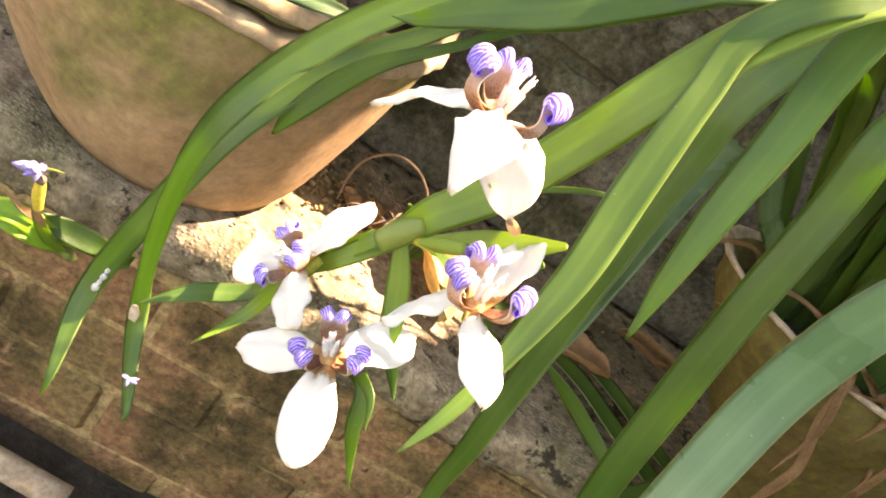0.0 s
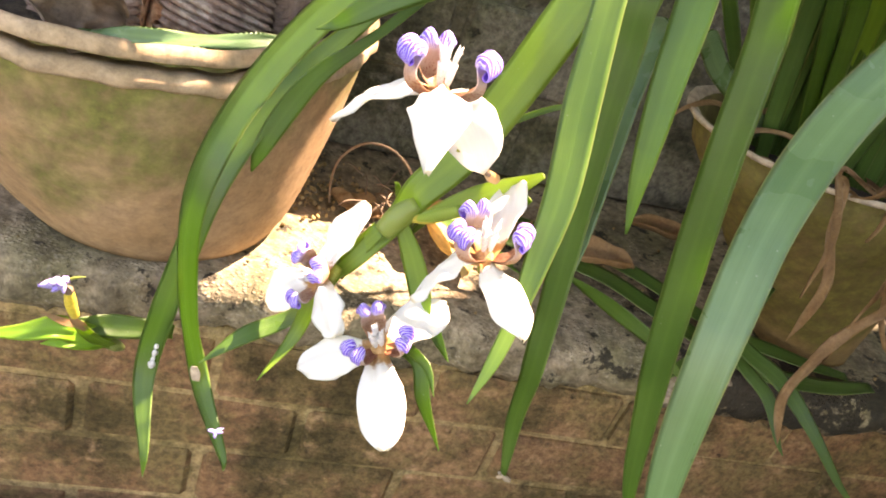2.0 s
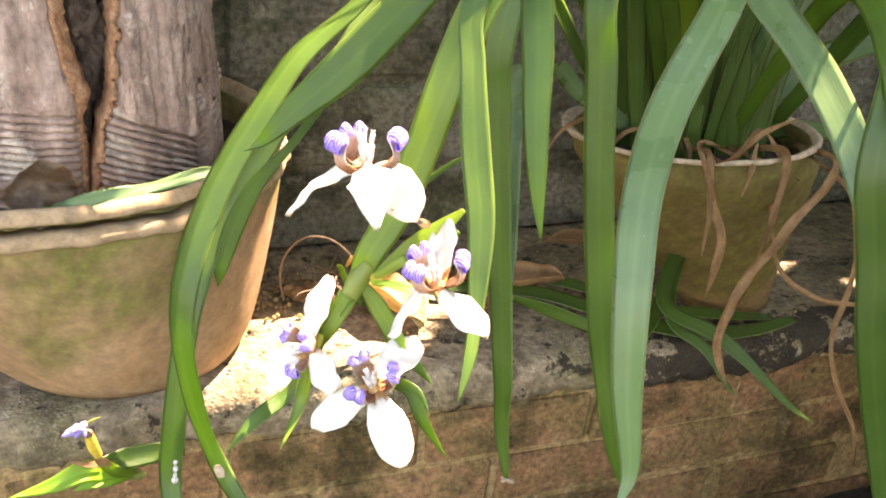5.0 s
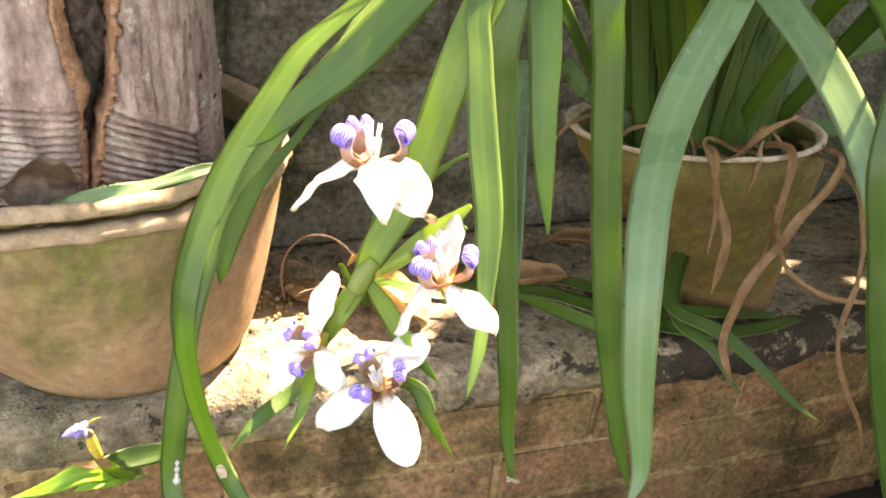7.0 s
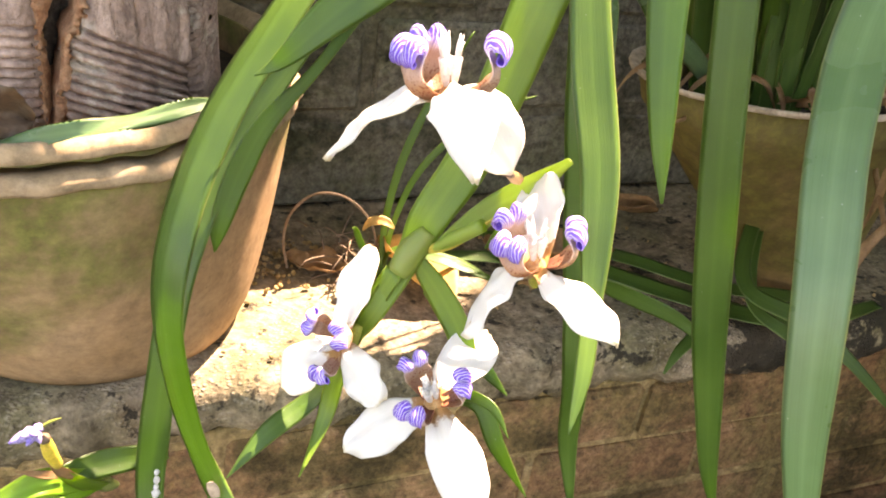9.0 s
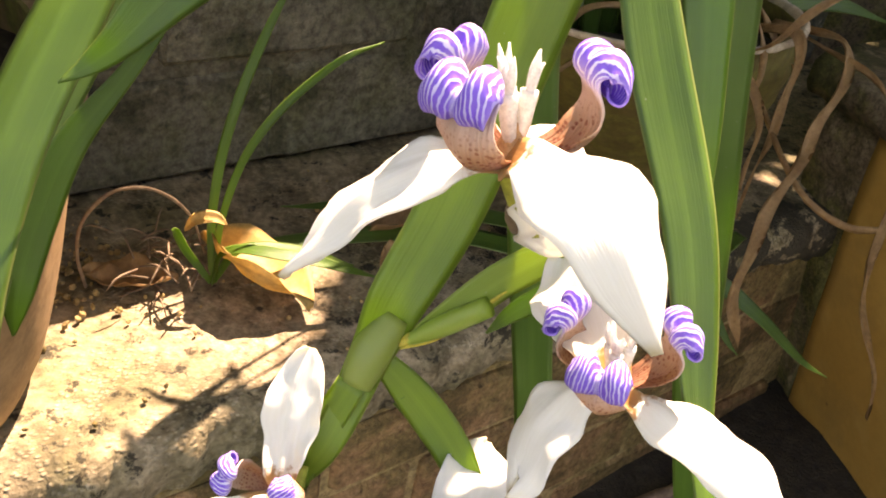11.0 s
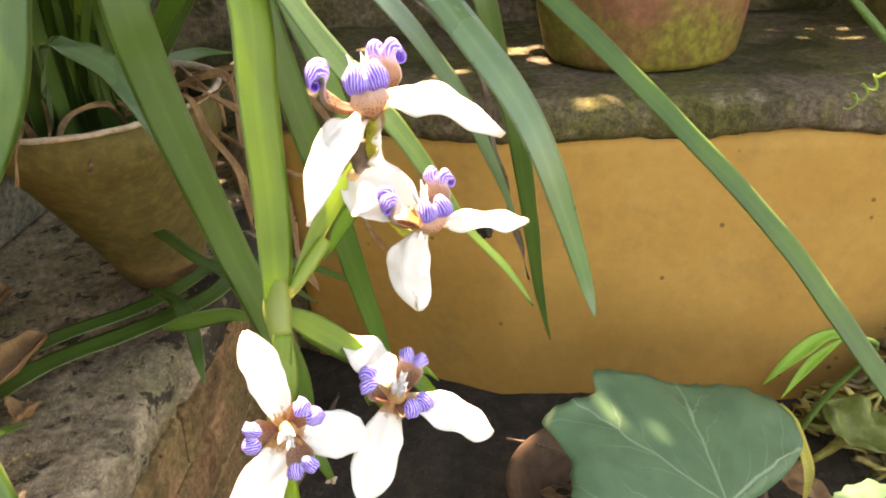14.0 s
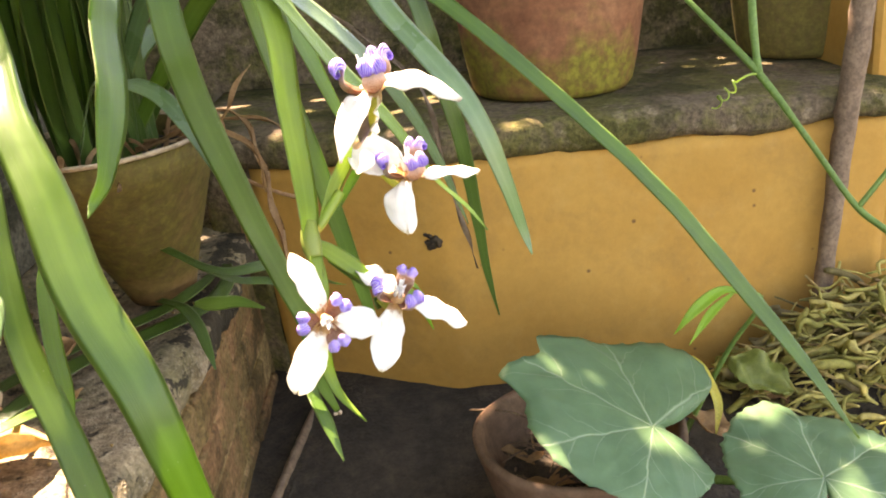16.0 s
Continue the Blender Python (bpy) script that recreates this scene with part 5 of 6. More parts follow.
# ---- dry strips and twigs at the iris pot ----
def dry_strip(points, face=(-0.5, -0.8, 0.2), label="", name="dry_leaf", material=None, parent=None, curl=0.35):
    counter[0] += 1
    return part(name, ribbon([(*p[:3], p[3] * 0.8) for p in points], face, 52, 0.0003, curl, 0.0024, counter[0]), material or DRY, parent or iris, label or "withered curled brown leaf strip")


dry_strip([(0.275, 0.02, 0.200, 0.0054), (0.245, -0.048, 0.219, 0.0068), (0.246, -0.060, 0.186, 0.0088), (0.253, -0.078, 0.152, 0.0102), (0.249, -0.082, 0.119, 0.0075), (0.246, -0.084, 0.099, 0.0014)])
dry_strip([(0.385, 0.0, 0.206, 0.0054), (0.368, -0.069, 0.212, 0.0090), (0.293, -0.103, 0.163, 0.0110), (0.250, -0.115, 0.117, 0.0110), (0.235, -0.124, 0.080, 0.0100), (0.237, -0.130, 0.061, 0.0082), (0.246, -0.136, 0.040, 0.0014)])
dry_strip([(0.385, 0.0, 0.206, 0.0041), (0.347, -0.118, 0.198, 0.0054), (0.332, -0.154, 0.142, 0.0061), (0.316, -0.165, 0.098, 0.0054), (0.325, -0.180, 0.054, 0.0054), (0.342, -0.195, 0.018, 0.0048), (0.352, -0.20, -0.02, 0.0007)])
dry_strip([(0.30, -0.02, 0.206, 0.0041), (0.228, -0.052, 0.233, 0.0054), (0.212, -0.090, 0.221, 0.0068), (0.202, -0.115, 0.198, 0.0061), (0.200, -0.120, 0.162, 0.0014)])
dry_strip([(0.30, 0.03, 0.195, 0.0041), (0.240, -0.08, 0.229, 0.0048), (0.252, -0.095, 0.255, 0.0061), (0.272, -0.112, 0.274, 0.0014)])
dry_strip([(0.33, 0.0, 0.206, 0.0054), (0.320, -0.056, 0.219, 0.0095), (0.316, -0.066, 0.180, 0.0082), (0.310, -0.068, 0.125, 0.0041), (0.305, -0.070, 0.090, 0.0007)])
dry_strip([(0.29, -0.18, 0.33, 0.004), (0.262, -0.278, 0.235, 0.006), (0.272, -0.293, 0.160, 0.008), (0.282, -0.303, 0.112, 0.009), (0.292, -0.315, 0.060, 0.006), (0.300, -0.324, 0.020, 0.0008)], (-0.8, -0.4, 0.3), "dark withered leaf strip hanging down", "dry_leaf", OLDLEAF, None, 0.1)
for k in range(9):
    rnd = random.Random(40 + k)
    x, y = 0.30 + rnd.uniform(-0.09, 0.09), 0.045 + rnd.uniform(-0.06, 0.06)
    dx, dy = rnd.uniform(-0.09, 0.09), rnd.uniform(-0.07, 0.04)
    dry_strip([(x, y, 0.178, 0.005), (x + dx * 0.4, y + dy * 0.4, 0.19 + rnd.uniform(0, 0.04), 0.005), (x + dx, y + dy, 0.190 + rnd.uniform(0, 0.03), 0.005), (x + dx * 1.3, y + dy * 1.2, 0.187, 0.001)], (rnd.uniform(-1, 1), -1, 0.4))
part("twig", tube([(0.36, 0.0, 0.18, 0.0022), (0.293, -0.117, 0.135, 0.0022), (0.317, -0.141, 0.120, 0.0028), (0.336, -0.155, 0.121, 0.0024), (0.362, -0.166, 0.120, 0.0012)], 24, 8, None, 3, 0.3), DRY, iris, "thin brown dead twig")
blade("leaf", DARKLEAF, (-0.2, -0.2, 1), [(0.43, -0.018, 0.012, 0.012), (0.36, -0.030, 0.014, 0.018), (0.30, -0.018, 0.012, 0.020), (0.24, 0.03, 0.012, 0.020), (0.175, 0.085, 0.016, 0.019), (0.11, 0.115, 0.014, 0.017), (0.055, 0.135, 0.010, 0.012), (0.015, 0.15, 0.006, 0.002)])
blade("leaf", DARKLEAF, (-0.2, -0.2, 1), [(0.41, -0.006, 0.010, 0.010), (0.335, 0.0, 0.020, 0.016), (0.28, 0.03, 0.018, 0.016), (0.21, 0.10, 0.018, 0.017), (0.14, 0.150, 0.014, 0.014), (0.08, 0.185, 0.008, 0.002)])
blade("leaf", DARKLEAF, (-0.2, -0.2, 1), [(0.285, 0.03, 0.030, 0.010), (0.262, 0.0, 0.028, 0.014), (0.235, -0.02, 0.016, 0.014), (0.20, -0.035, 0.002, 0.009), (0.185, -0.042, -0.012, 0.002)])


# ---- small plant rooted on the ledge ----
def young_iris():
    root = base("iris_seedling", (-0.012, 0.115, 0.0), "small iris plantlet rooted in crumbs on the ledge", "plant")
    for pts, face in (
        ([(-0.012, 0.115, 0.006, 0.004), (-0.010, 0.120, 0.060, 0.006), (0.004, 0.128, 0.115, 0.007), (0.034, 0.138, 0.176, 0.006), (0.06, 0.145, 0.215, 0.001)], (-0.4, -0.9, 0.1)),
        ([(-0.010, 0.115, 0.006, 0.004), (-0.004, 0.118, 0.055, 0.005), (0.020, 0.120, 0.110, 0.006), (0.076, 0.118, 0.158, 0.005), (0.11, 0.115, 0.17, 0.001)], (-0.3, -0.9, 0.3)),
        ([(-0.012, 0.114, 0.006, 0.004), (-0.008, 0.100, 0.040, 0.008), (0.022, 0.075, 0.044, 0.010), (0.058, 0.058, 0.034, 0.008), (0.08, 0.05, 0.026, 0.001)], (-0.2, -0.3, 1)),
        ([(-0.010, 0.116, 0.006, 0.004), (0.008, 0.112, 0.030, 0.008), (0.045, 0.098, 0.028, 0.009), (0.085, 0.085, 0.012, 0.002)], (0, -0.3, 1)),
        ([(-0.012, 0.116, 0.006, 0.004), (-0.028, 0.122, 0.034, 0.006), (-0.036, 0.120, 0.052, 0.005), (-0.040, 0.116, 0.056, 0.001)], (-0.2, -0.8, 0.4)),
    ):
        counter[0] += 1
        part("leaf", ribbon(pts, face, 30, 0.0004, 0.12, 0.0004, counter[0]), LEAF, root)
    part("leaf", ribbon([(-0.030, 0.118, 0.052, 0.002), (-0.024, 0.112, 0.062, 0.009), (-0.014, 0.106, 0.064, 0.008), (-0.008, 0.102, 0.060, 0.001)], (-0.2, -0.5, 0.8), 16, 0.0004, 0.3), TAN, root, "orange wilting leaf tip")
    rnd = random.Random(5)
    for k in range(40):
        a, b = rnd.uniform(0, 6.28), rnd.uniform(0.2, 1)
        p = Vector((-0.035 + rnd.gauss(0, 0.012), 0.135 + rnd.gauss(0, 0.012), 0.004 + rnd.random() * 0.03))
        d = Vector((math.cos(a), math.sin(a), rnd.uniform(-0.6, 0.8))) * 0.016
        part("root", tube([(*p, 0.0006), (*(p + d), 0.0008), (*(p + d * 1.5 + Vector((0, 0, -0.006))), 0.0003)], 6, 4), STICK, root)


def lone_leaf(name, label, centre, length, width, turn, tilt, material, seed, category="leaf", cup=0.25, crumple=1.0):
    """A fallen leaf: pointed oval, cupped, with waved edges."""
    rows = []
    rot = Euler((radians(tilt[0]), radians(tilt[1]), radians(turn))).to_matrix()
    for v in np.linspace(0, 1, 20):
        w = max(0.0008, width * math.sin(math.pi * min(1, v * 0.98 + 0.01)) ** 0.85 * (1 + 0.18 * noise.noise(Vector((v * 6, seed, 1)))))
        row = []
        for u in np.linspace(-1, 1, 11):
            z = cup * width * (u * u) * math.sin(math.pi * v) ** 0.5 + 0.14 * length * (v - 0.5) ** 2 + 0.05 * width * math.sin(v * 13 + u * 3 + seed) * abs(u) + 0.26 * crumple * width * noise.noise(Vector((u * 1.5, v * 4, seed))) + 0.10 * crumple * width * noise.noise(Vector((u * 3, v * 9, seed + 3)))
            row.append(Vector(centre) + rot @ Vector(((v - 0.5) * length, u * w / 2, z)))
        rows.append(row)
    return tagged(part(name, sheet(rows, 0.0005), material), label, category)


young_iris()
lone_leaf("fallen_leaf", "broad dry tan leaf lying cupped on the ledge", (0.012, 0.100, 0.016), 0.100, 0.066, -66, (-20, 8), TAN, 2, "leaf", 0.3, 0.35)
lone_leaf("fallen_leaf", "small curled brown leaf lying on the ledge", (-0.058, 0.142, 0.006), 0.062, 0.030, -28, (10, 0), DRY, 4)
lone_leaf("fallen_leaf", "curled brown leaf caught between green blades on the ledge", (0.165, 0.108, 0.016), 0.095, 0.026, -12, (14, -6), DRY, 6, "leaf", 0.8)
lone_leaf("fallen_leaf", "small brown leaf scrap lying on the ledge", (0.118, 0.078, 0.010), 0.030, 0.026, 10, (10, 6), DRY, 7)
lone_leaf("fallen_leaf", "narrow curled brown leaf on the ledge by the pot", (0.275, 0.188, 0.016), 0.085, 0.020, -6, (18, 4), DRY, 8, "leaf", 0.8)
tagged(part("pipe", tube([(-0.75, -0.030, GROUND_Z + 0.016, 0.012), (-0.40, -0.036, GROUND_Z + 0.015, 0.012), (-0.150, -0.056, GROUND_Z + 0.015, 0.012)], 30, 16), RIM), "pale weathered pipe lying at the foot of the brick wall", "pipe")
lone_leaf("fallen_leaf", "brown leaf scrap on the ledge near the wall", (0.115, 0.150, 0.012), 0.060, 0.024, 50, (-20, 6), DRY, 9)
lone_leaf("fallen_leaf", "dry brown leaf curled in the mouth of the stump pot", (-0.292, -0.012, 0.206), 0.058, 0.046, 24, (78, 10), OLDLEAF, 11, "leaf", 0.5)
tagged(part("dry_stalk", tube([(-0.086, 0.150, 0.002, 0.0012), (-0.090, 0.150, 0.030, 0.0013), (-0.085, 0.148, 0.056, 0.0014), (-0.066, 0.146, 0.074, 0.0014), (-0.040, 0.144, 0.071, 0.0013), (-0.018, 0.138, 0.050, 0.0012), (-0.010, 0.130, 0.020, 0.0008)], 40, 8, None, 2, 0.2), STICK), "thin dry brown stalk arching over the ledge", "stalk")
tagged(dry_strip([(-0.300, -0.020, 0.192, 0.006), (-0.268, -0.038, 0.206, 0.011), (-0.240, -0.046, 0.2135, 0.012), (-0.203, -0.042, 0.2185, 0.012), (-0.176, -0.030, 0.2205, 0.010), (-0.15, -0.01, 0.217, 0.002)], (0, -0.7, 0.7), "", "grass_blade", PALELEAF, None, 0.1), "green grass blade lying along the pot rim")


def crumbs():
    """Loose crumbs of soil and mortar on the ledge beside the pot."""
    rnd = random.Random(3)
    bm = bmesh.new()
    for k in range(420):
        x, y = rnd.gauss(-0.115, 0.035), rnd.gauss(0.17, 0.035)
        if k > 240:
            x, y = rnd.uniform(-0.6, 0.5), rnd.uniform(0.0, 0.25)
        if (x + 0.254) ** 2 + (y - 0.13) ** 2 < 0.128 ** 2 or y > 0.255 or y < front_y(x) + 0.02:
            continue
        r = rnd.uniform(0.0008, 0.0035) * (1 if k < 240 else 0.7)
        m = Matrix.Translation((x, y, r * 0.5)) @ Euler((rnd.random() * 6, rnd.random() * 6, 0)).to_matrix().to_4x4() @ Matrix.Diagonal((r, r * rnd.uniform(0.6, 1), r * rnd.uniform(0.5, 0.9), 1))
        bmesh.ops.create_icosphere(bm, subdivisions=1, radius=1, matrix=m)
    tagged(part("crumbs", bm, MORTAR, None, "", False), "loose crumbs of mortar and soil on the ledge", "debris", "", "stuff")


crumbs()


# ---- plantlet with a withered flower at the hanging blades ----
def spent_plantlet():
    root = base("iris_plantlet", (-0.247, -0.072, -0.006), "hanging iris plantlet with a withered violet flower", "plant")
    face = (-0.35, -0.75, 0.55)
    for name, material, pts, label in (
            ("leaf", LEAF, [(-0.205, -0.056, -0.002, 0.010), (-0.226, -0.066, 0.006, 0.0150), (-0.246, -0.072, 0.010, 0.0165), (-0.263, -0.079, 0.014, 0.0110), (-0.277, -0.083, 0.018, 0.0010)], ""),
            ("leaf", YOUNG, [(-0.243, -0.068, -0.004, 0.006), (-0.258, -0.080, 0.007, 0.0150), (-0.276, -0.086, 0.015, 0.0165), (-0.298, -0.092, 0.012, 0.0110), (-0.327, -0.096, 0.010, 0.0006)], ""),
            ("leaf", YOUNG, [(-0.244, -0.071, -0.006, 0.005), (-0.256, -0.081, 0.002, 0.0120), (-0.270, -0.088, 0.006, 0.0110), (-0.286, -0.091, 0.003, 0.0006)], "bright yellow-green young leaf"),
            ("leaf", DRY, [(-0.264, -0.084, 0.016, 0.003), (-0.274, -0.087, 0.022, 0.0050), (-0.288, -0.090, 0.030, 0.0006)], "small leaf dried to an orange tip"),
            ("bract", SCAPE, [(-0.242, -0.072, -0.008, 0.005), (-0.250, -0.080, 0.003, 0.0105), (-0.259, -0.088, 0.017, 0.0100), (-0.267, -0.093, 0.031, 0.0050), (-0.2695, -0.094, 0.036, 0.0008)], "green sheath holding the flower stalk"),
            ("bract_tip", DRY, [(-0.2585, -0.0895, 0.0195, 0.0040), (-0.2630, -0.0920, 0.0265, 0.0075), (-0.2675, -0.0945, 0.0335, 0.0045), (-0.2700, -0.0950, 0.0380, 0.0006)], "dried orange tip of the sheath")):
        counter[0] += 1
        part(name, ribbon(pts, face, 30, 0.0005, 0.15, 0.0004, counter[0]), material, root, label)
    part("root_knob", tube([(-0.236, -0.066, -0.014, 0.0018), (-0.242, -0.069, -0.010, 0.0048), (-0.248, -0.073, -0.004, 0.0030)], 12, 10, None, 2, 0.2), DARKLEAF, root, "dark green knob where the leaves join")
    part("stalk", tube([(-0.2660, -0.0930, 0.0330, 0.0030), (-0.2685, -0.0955, 0.0430, 0.0038), (-0.2695, -0.0972, 0.0510, 0.0036), (-0.2702, -0.0980, 0.0570, 0.0028)], 14, 10), BUD, root, "yellow swollen stalk")
    part("stalk_end", tube([(-0.2702, -0.0980, 0.0560, 0.0030), (-0.2708, -0.0988, 0.0590, 0.0034), (-0.2715, -0.0994, 0.0615, 0.0014)], 8, 9, None, 4, 0.4), OLDLEAF, root, "shrivelled brown end of the stalk")
    bm = bmesh.new()
    for k, d in enumerate(((-1.35, -0.5, -0.18), (-0.75, -0.6, 0.30), (-0.2, -0.8, 0.45), (0.15, -0.5, -0.5), (-0.5, -0.7, -0.35), (0.25, 0.2, 0.3))):
        p, d = Vector((-0.2735, -0.1005, 0.0655)), Vector(d) * 0.0100
        tube([(*p, 0.0020), (*(p + d * 0.5), 0.0027), (*(p + d), 0.0006)], 10, 8, bm, k, 0.8)
    flower_rest = part("withered_flower", bm, WITHER, root, "shrivelled violet and white flower")
    part("withered_petal", tube([(-0.2725, -0.0995, 0.0660, 0.0010), (-0.2670, -0.0990, 0.0690, 0.0009), (-0.2610, -0.0985, 0.0705, 0.0003)], 10, 6), OLIVE, flower_rest, "thin dry petal")


spent_plantlet()


# ---- things before the yellow wall ----
def pumpkin_leaf(parent, centre, midrib, normal, size, seed, notch, lean=0.45, lobes=None):
    """A heart-shaped leaf, longer to its midrib, slit at the angle notch (degrees) where the stalk joins."""
    m, n = Vector(midrib).normalized(), Vector(normal).normalized()
    n = (n - m * n.dot(m)).normalized()
    s = n.cross(m)
    rows, uv = [], []
    for v in np.linspace(0.002, 1, 22):
        row, u_row = [], []
        for a in np.linspace(-180, 180, 220):
            t = radians(a)
            lobe = 1.0 + lean * math.cos(t) - 0.07 * math.sin(t) - 0.10 * math.cos(2 * t) - 0.10 * math.sin(2 * t) + 0.14 * math.sin(3 * t)
            lobe += 0.045 * abs(math.sin(t * 3.5 + 0.25)) ** 0.6 * (1 + math.cos(t)) - 0.04
            lobe *= 1 + 0.009 * math.sin(t * 31 + seed) + 0.006 * math.sin(t * 57) + 0.05 * noise.noise(Vector((math.cos(t) * 2, math.sin(t) * 2, seed)))
            away = (a - notch + 180) % 360 - 180
            lobe *= 1 - 0.80 * math.exp(-((away / 15) ** 2))
            if lobes:
                lobe = sum(float(np.interp(a + d, [q[0] for q in lobes], [q[1] for q in lobes], period=360)) for d in (-2.5, -1, 0, 1, 2.5)) / 5
            lobe *= 1 + 0.022 * (1 - abs(math.sin(t * 21 + 0.4 * math.sin(t * 3)))) ** 2.5
            r = size * v * lobe
            x, y = r * math.cos(t), r * math.sin(t)
            bend = -0.07 * size * v ** 2.2 - 0.016 * size * v * abs(math.cos(t * 3.5)) ** 0.5 + 0.10 * size * noise.noise(Vector((x * 16, y * 16, seed + 5))) * v + 0.03 * size * noise.noise(Vector((x * 55, y * 55, seed))) * v + 0.05 * size
            row.append(Vector(centre) + m * x + s * y + n * bend)
            u_row.append((a / 360, v))
        rows.append(row)
        uv.append(u_row)
    part("leaf", sheet(rows, 0.0008, uv), PUMPKIN, parent, "large dusty green lobed leaf with pale veins")


def pumpkin_plant():
    root = base("pumpkin_plant", (0.19, -0.50, -0.20), "young pumpkin plant with broad dusty green leaves, rooted in a basin", "plant")
    pumpkin_leaf(root, (0.1238, -0.4684, -0.1021), (0.487, 0.773, 0.407), (-0.22, -0.34, 0.91), 0.1, 2, -148, 0.45,
                 [(-160, 0.48), (-144, 0.18), (-118, 0.20), (-110, 0.88), (-105, 1.42), (-91, 1.73), (-62, 1.43), (-46, 1.38), (-32, 1.45), (-18.6, 1.62), (-9.7, 1.35), (15, 1.62), (26, 1.30), (45, 1.32), (64, 1.21), (82, 1.09), (101, 0.97), (131, 0.88), (169, 0.73), (180, 0.63)])
    pumpkin_leaf(root, (0.055, -0.612, -0.135), (0.12, -0.02, 0.02), (-0.12, -0.10, 0.98), 0.094, 6, 180, 0.2)
    part("stalk", tube([(0.19, -0.48, -0.20, 0.005), (0.16, -0.478, -0.15, 0.0045), (0.1238, -0.4684, -0.1005, 0.0035)], 16, 10), PUMPKIN_STALK, root)
    part("stalk", tube([(0.19, -0.49, -0.20, 0.005), (0.12, -0.55, -0.17, 0.0045), (0.055, -0.612, -0.132, 0.0035)], 16, 10), PUMPKIN_STALK, root)
    for pts in ([(0.24, -0.621, -0.027, 0.002), (0.247, -0.590, -0.016, 0.009), (0.235, -0.556, -0.026, 0.013), (0.222, -0.524, -0.050, 0.001)], [(0.246, -0.600, -0.018, 0.002), (0.236, -0.570, -0.036, 0.010), (0.220, -0.540, -0.064, 0.001)]):
        counter[0] += 1
        part("young_leaf", ribbon(pts, (-0.7, -0.1, 0.7), 22, 0.0005, 0.2, 0.0008, counter[0]), YOUNG, root, "bright green folded young leaf")
    part("yellowing_leaf", ribbon([(0.278, -0.563, -0.110, 0.003), (0.262, -0.566, -0.117, 0.013), (0.240, -0.570, -0.126, 0.014), (0.212, -0.569, -0.137, 0.011), (0.190, -0.560, -0.160, 0.003)], (-0.7, -0.25, 0.65), 26, 0.0005, 0.2, 0.0010, 3), BUD, root, "yellow dying leaf curled below the green one")
    part("stalk", tube([(0.31, -0.55, -0.27, 0.004), (0.30, -0.615, -0.12, 0.003), (0.268, -0.640, -0.042, 0.0024), (0.246, -0.605, -0.018, 0.0016)], 20, 8), PUMPKIN_STALK, root)


pumpkin_plant()


def basin():
    c = (0.215, -0.415, GROUND_Z + 0.004)
    root = base("clay_basin", c, "old brown clay basin with worn rim, filled with dry litter", "plant pot")
    prof = [(0.080, 0.0), (0.088, 0.01), (0.108, 0.09), (0.116, 0.118), (0.118, 0.126), (0.113, 0.130), (0.106, 0.124), (0.100, 0.10), (0.085, 0.06)]
    part("body", lathe(prof, c, (0, 0), 72, 0.03, 3), CLAY_FOUR, root)
    rnd = random.Random(6)
    for k in range(110):
        a, q = rnd.uniform(0, 6.28), 0.085 * math.sqrt(rnd.random())
        p = Vector((c[0] + q * math.cos(a), c[1] + q * math.sin(a), c[2] + 0.078 + rnd.uniform(0, 0.02)))
        d = Vector((rnd.uniform(-1, 1), rnd.uniform(-1, 1), rnd.uniform(-0.2, 0.4))) * rnd.uniform(0.010, 0.022)
        if k % 4:
            part("twig", tube([(*(p - d), 0.0008), (*p, rnd.uniform(0.0009, 0.0018)), (*(p + d + Vector((0, 0, -0.006))), 0.0004)], 7, 5), STICK if k % 3 else DRY, root)
        else:
            counter[0] += 1
            part("dry_leaf", ribbon([(*(p - d), 0.002), (*p, rnd.uniform(0.008, 0.016)), (*(p + d), 0.001)], (rnd.uniform(-0.6, 0.3), rnd.uniform(-0.6, 0.3), 1), 8, 0.0004, 0.25, 0.0012, counter[0]), DRY, root)
    part("soil", lathe([(0.02, 0.074), (0.09, 0.070), (0.096, 0.066)], c, (0, 0), 40, 0.0), SOIL, root)


basin()


def straw_heap():
    """Pulled fleshy stalks and strips, each bent its own way."""
    rnd = random.Random(21)
    bm = bmesh.new()
    for k in range(760):
        a, q = rnd.uniform(0, 6.28), 0.23 * math.sqrt(rnd.random())
        top = 0.15 * max(0, 1 - (q / 0.24) ** 2)
        p = Vector((0.43 + q * math.cos(a) * 0.7, -0.88 + q * math.sin(a), GROUND_Z + 0.03 + top * rnd.uniform(0.55, 1)))
        if p.x > 0.44:
            p.x = 0.44 - rnd.random() * 0.03
        d = Vector((rnd.uniform(-0.8, 0.8), rnd.uniform(-1, 1), rnd.uniform(-0.5, 0.4))).normalized() * rnd.uniform(0.03, 0.09)
        d.x *= 0.6
        bend = [Vector((rnd.uniform(-0.8, 0.6), rnd.uniform(-1, 1), rnd.uniform(-0.4, 1))) * rnd.choice((0.006, 0.010, 0.020)) for _ in range(2)]
        w = rnd.uniform(0.0012, 0.0030) if k % 3 else rnd.uniform(0.0030, 0.0062)
        tube([(*(p - d * 0.5), w * 0.7), (*(p - d * 0.18 + bend[0]), w), (*(p + d * 0.18 + bend[1]), w * 0.9), (*(p + d * 0.5), w * 0.35)], 9, 6, bm, k, 0.25)
    tagged(part("straw_heap", bm, STRAW), "heap of pulled yellow-green stalks drying by the wall", "straw", "", "stuff")


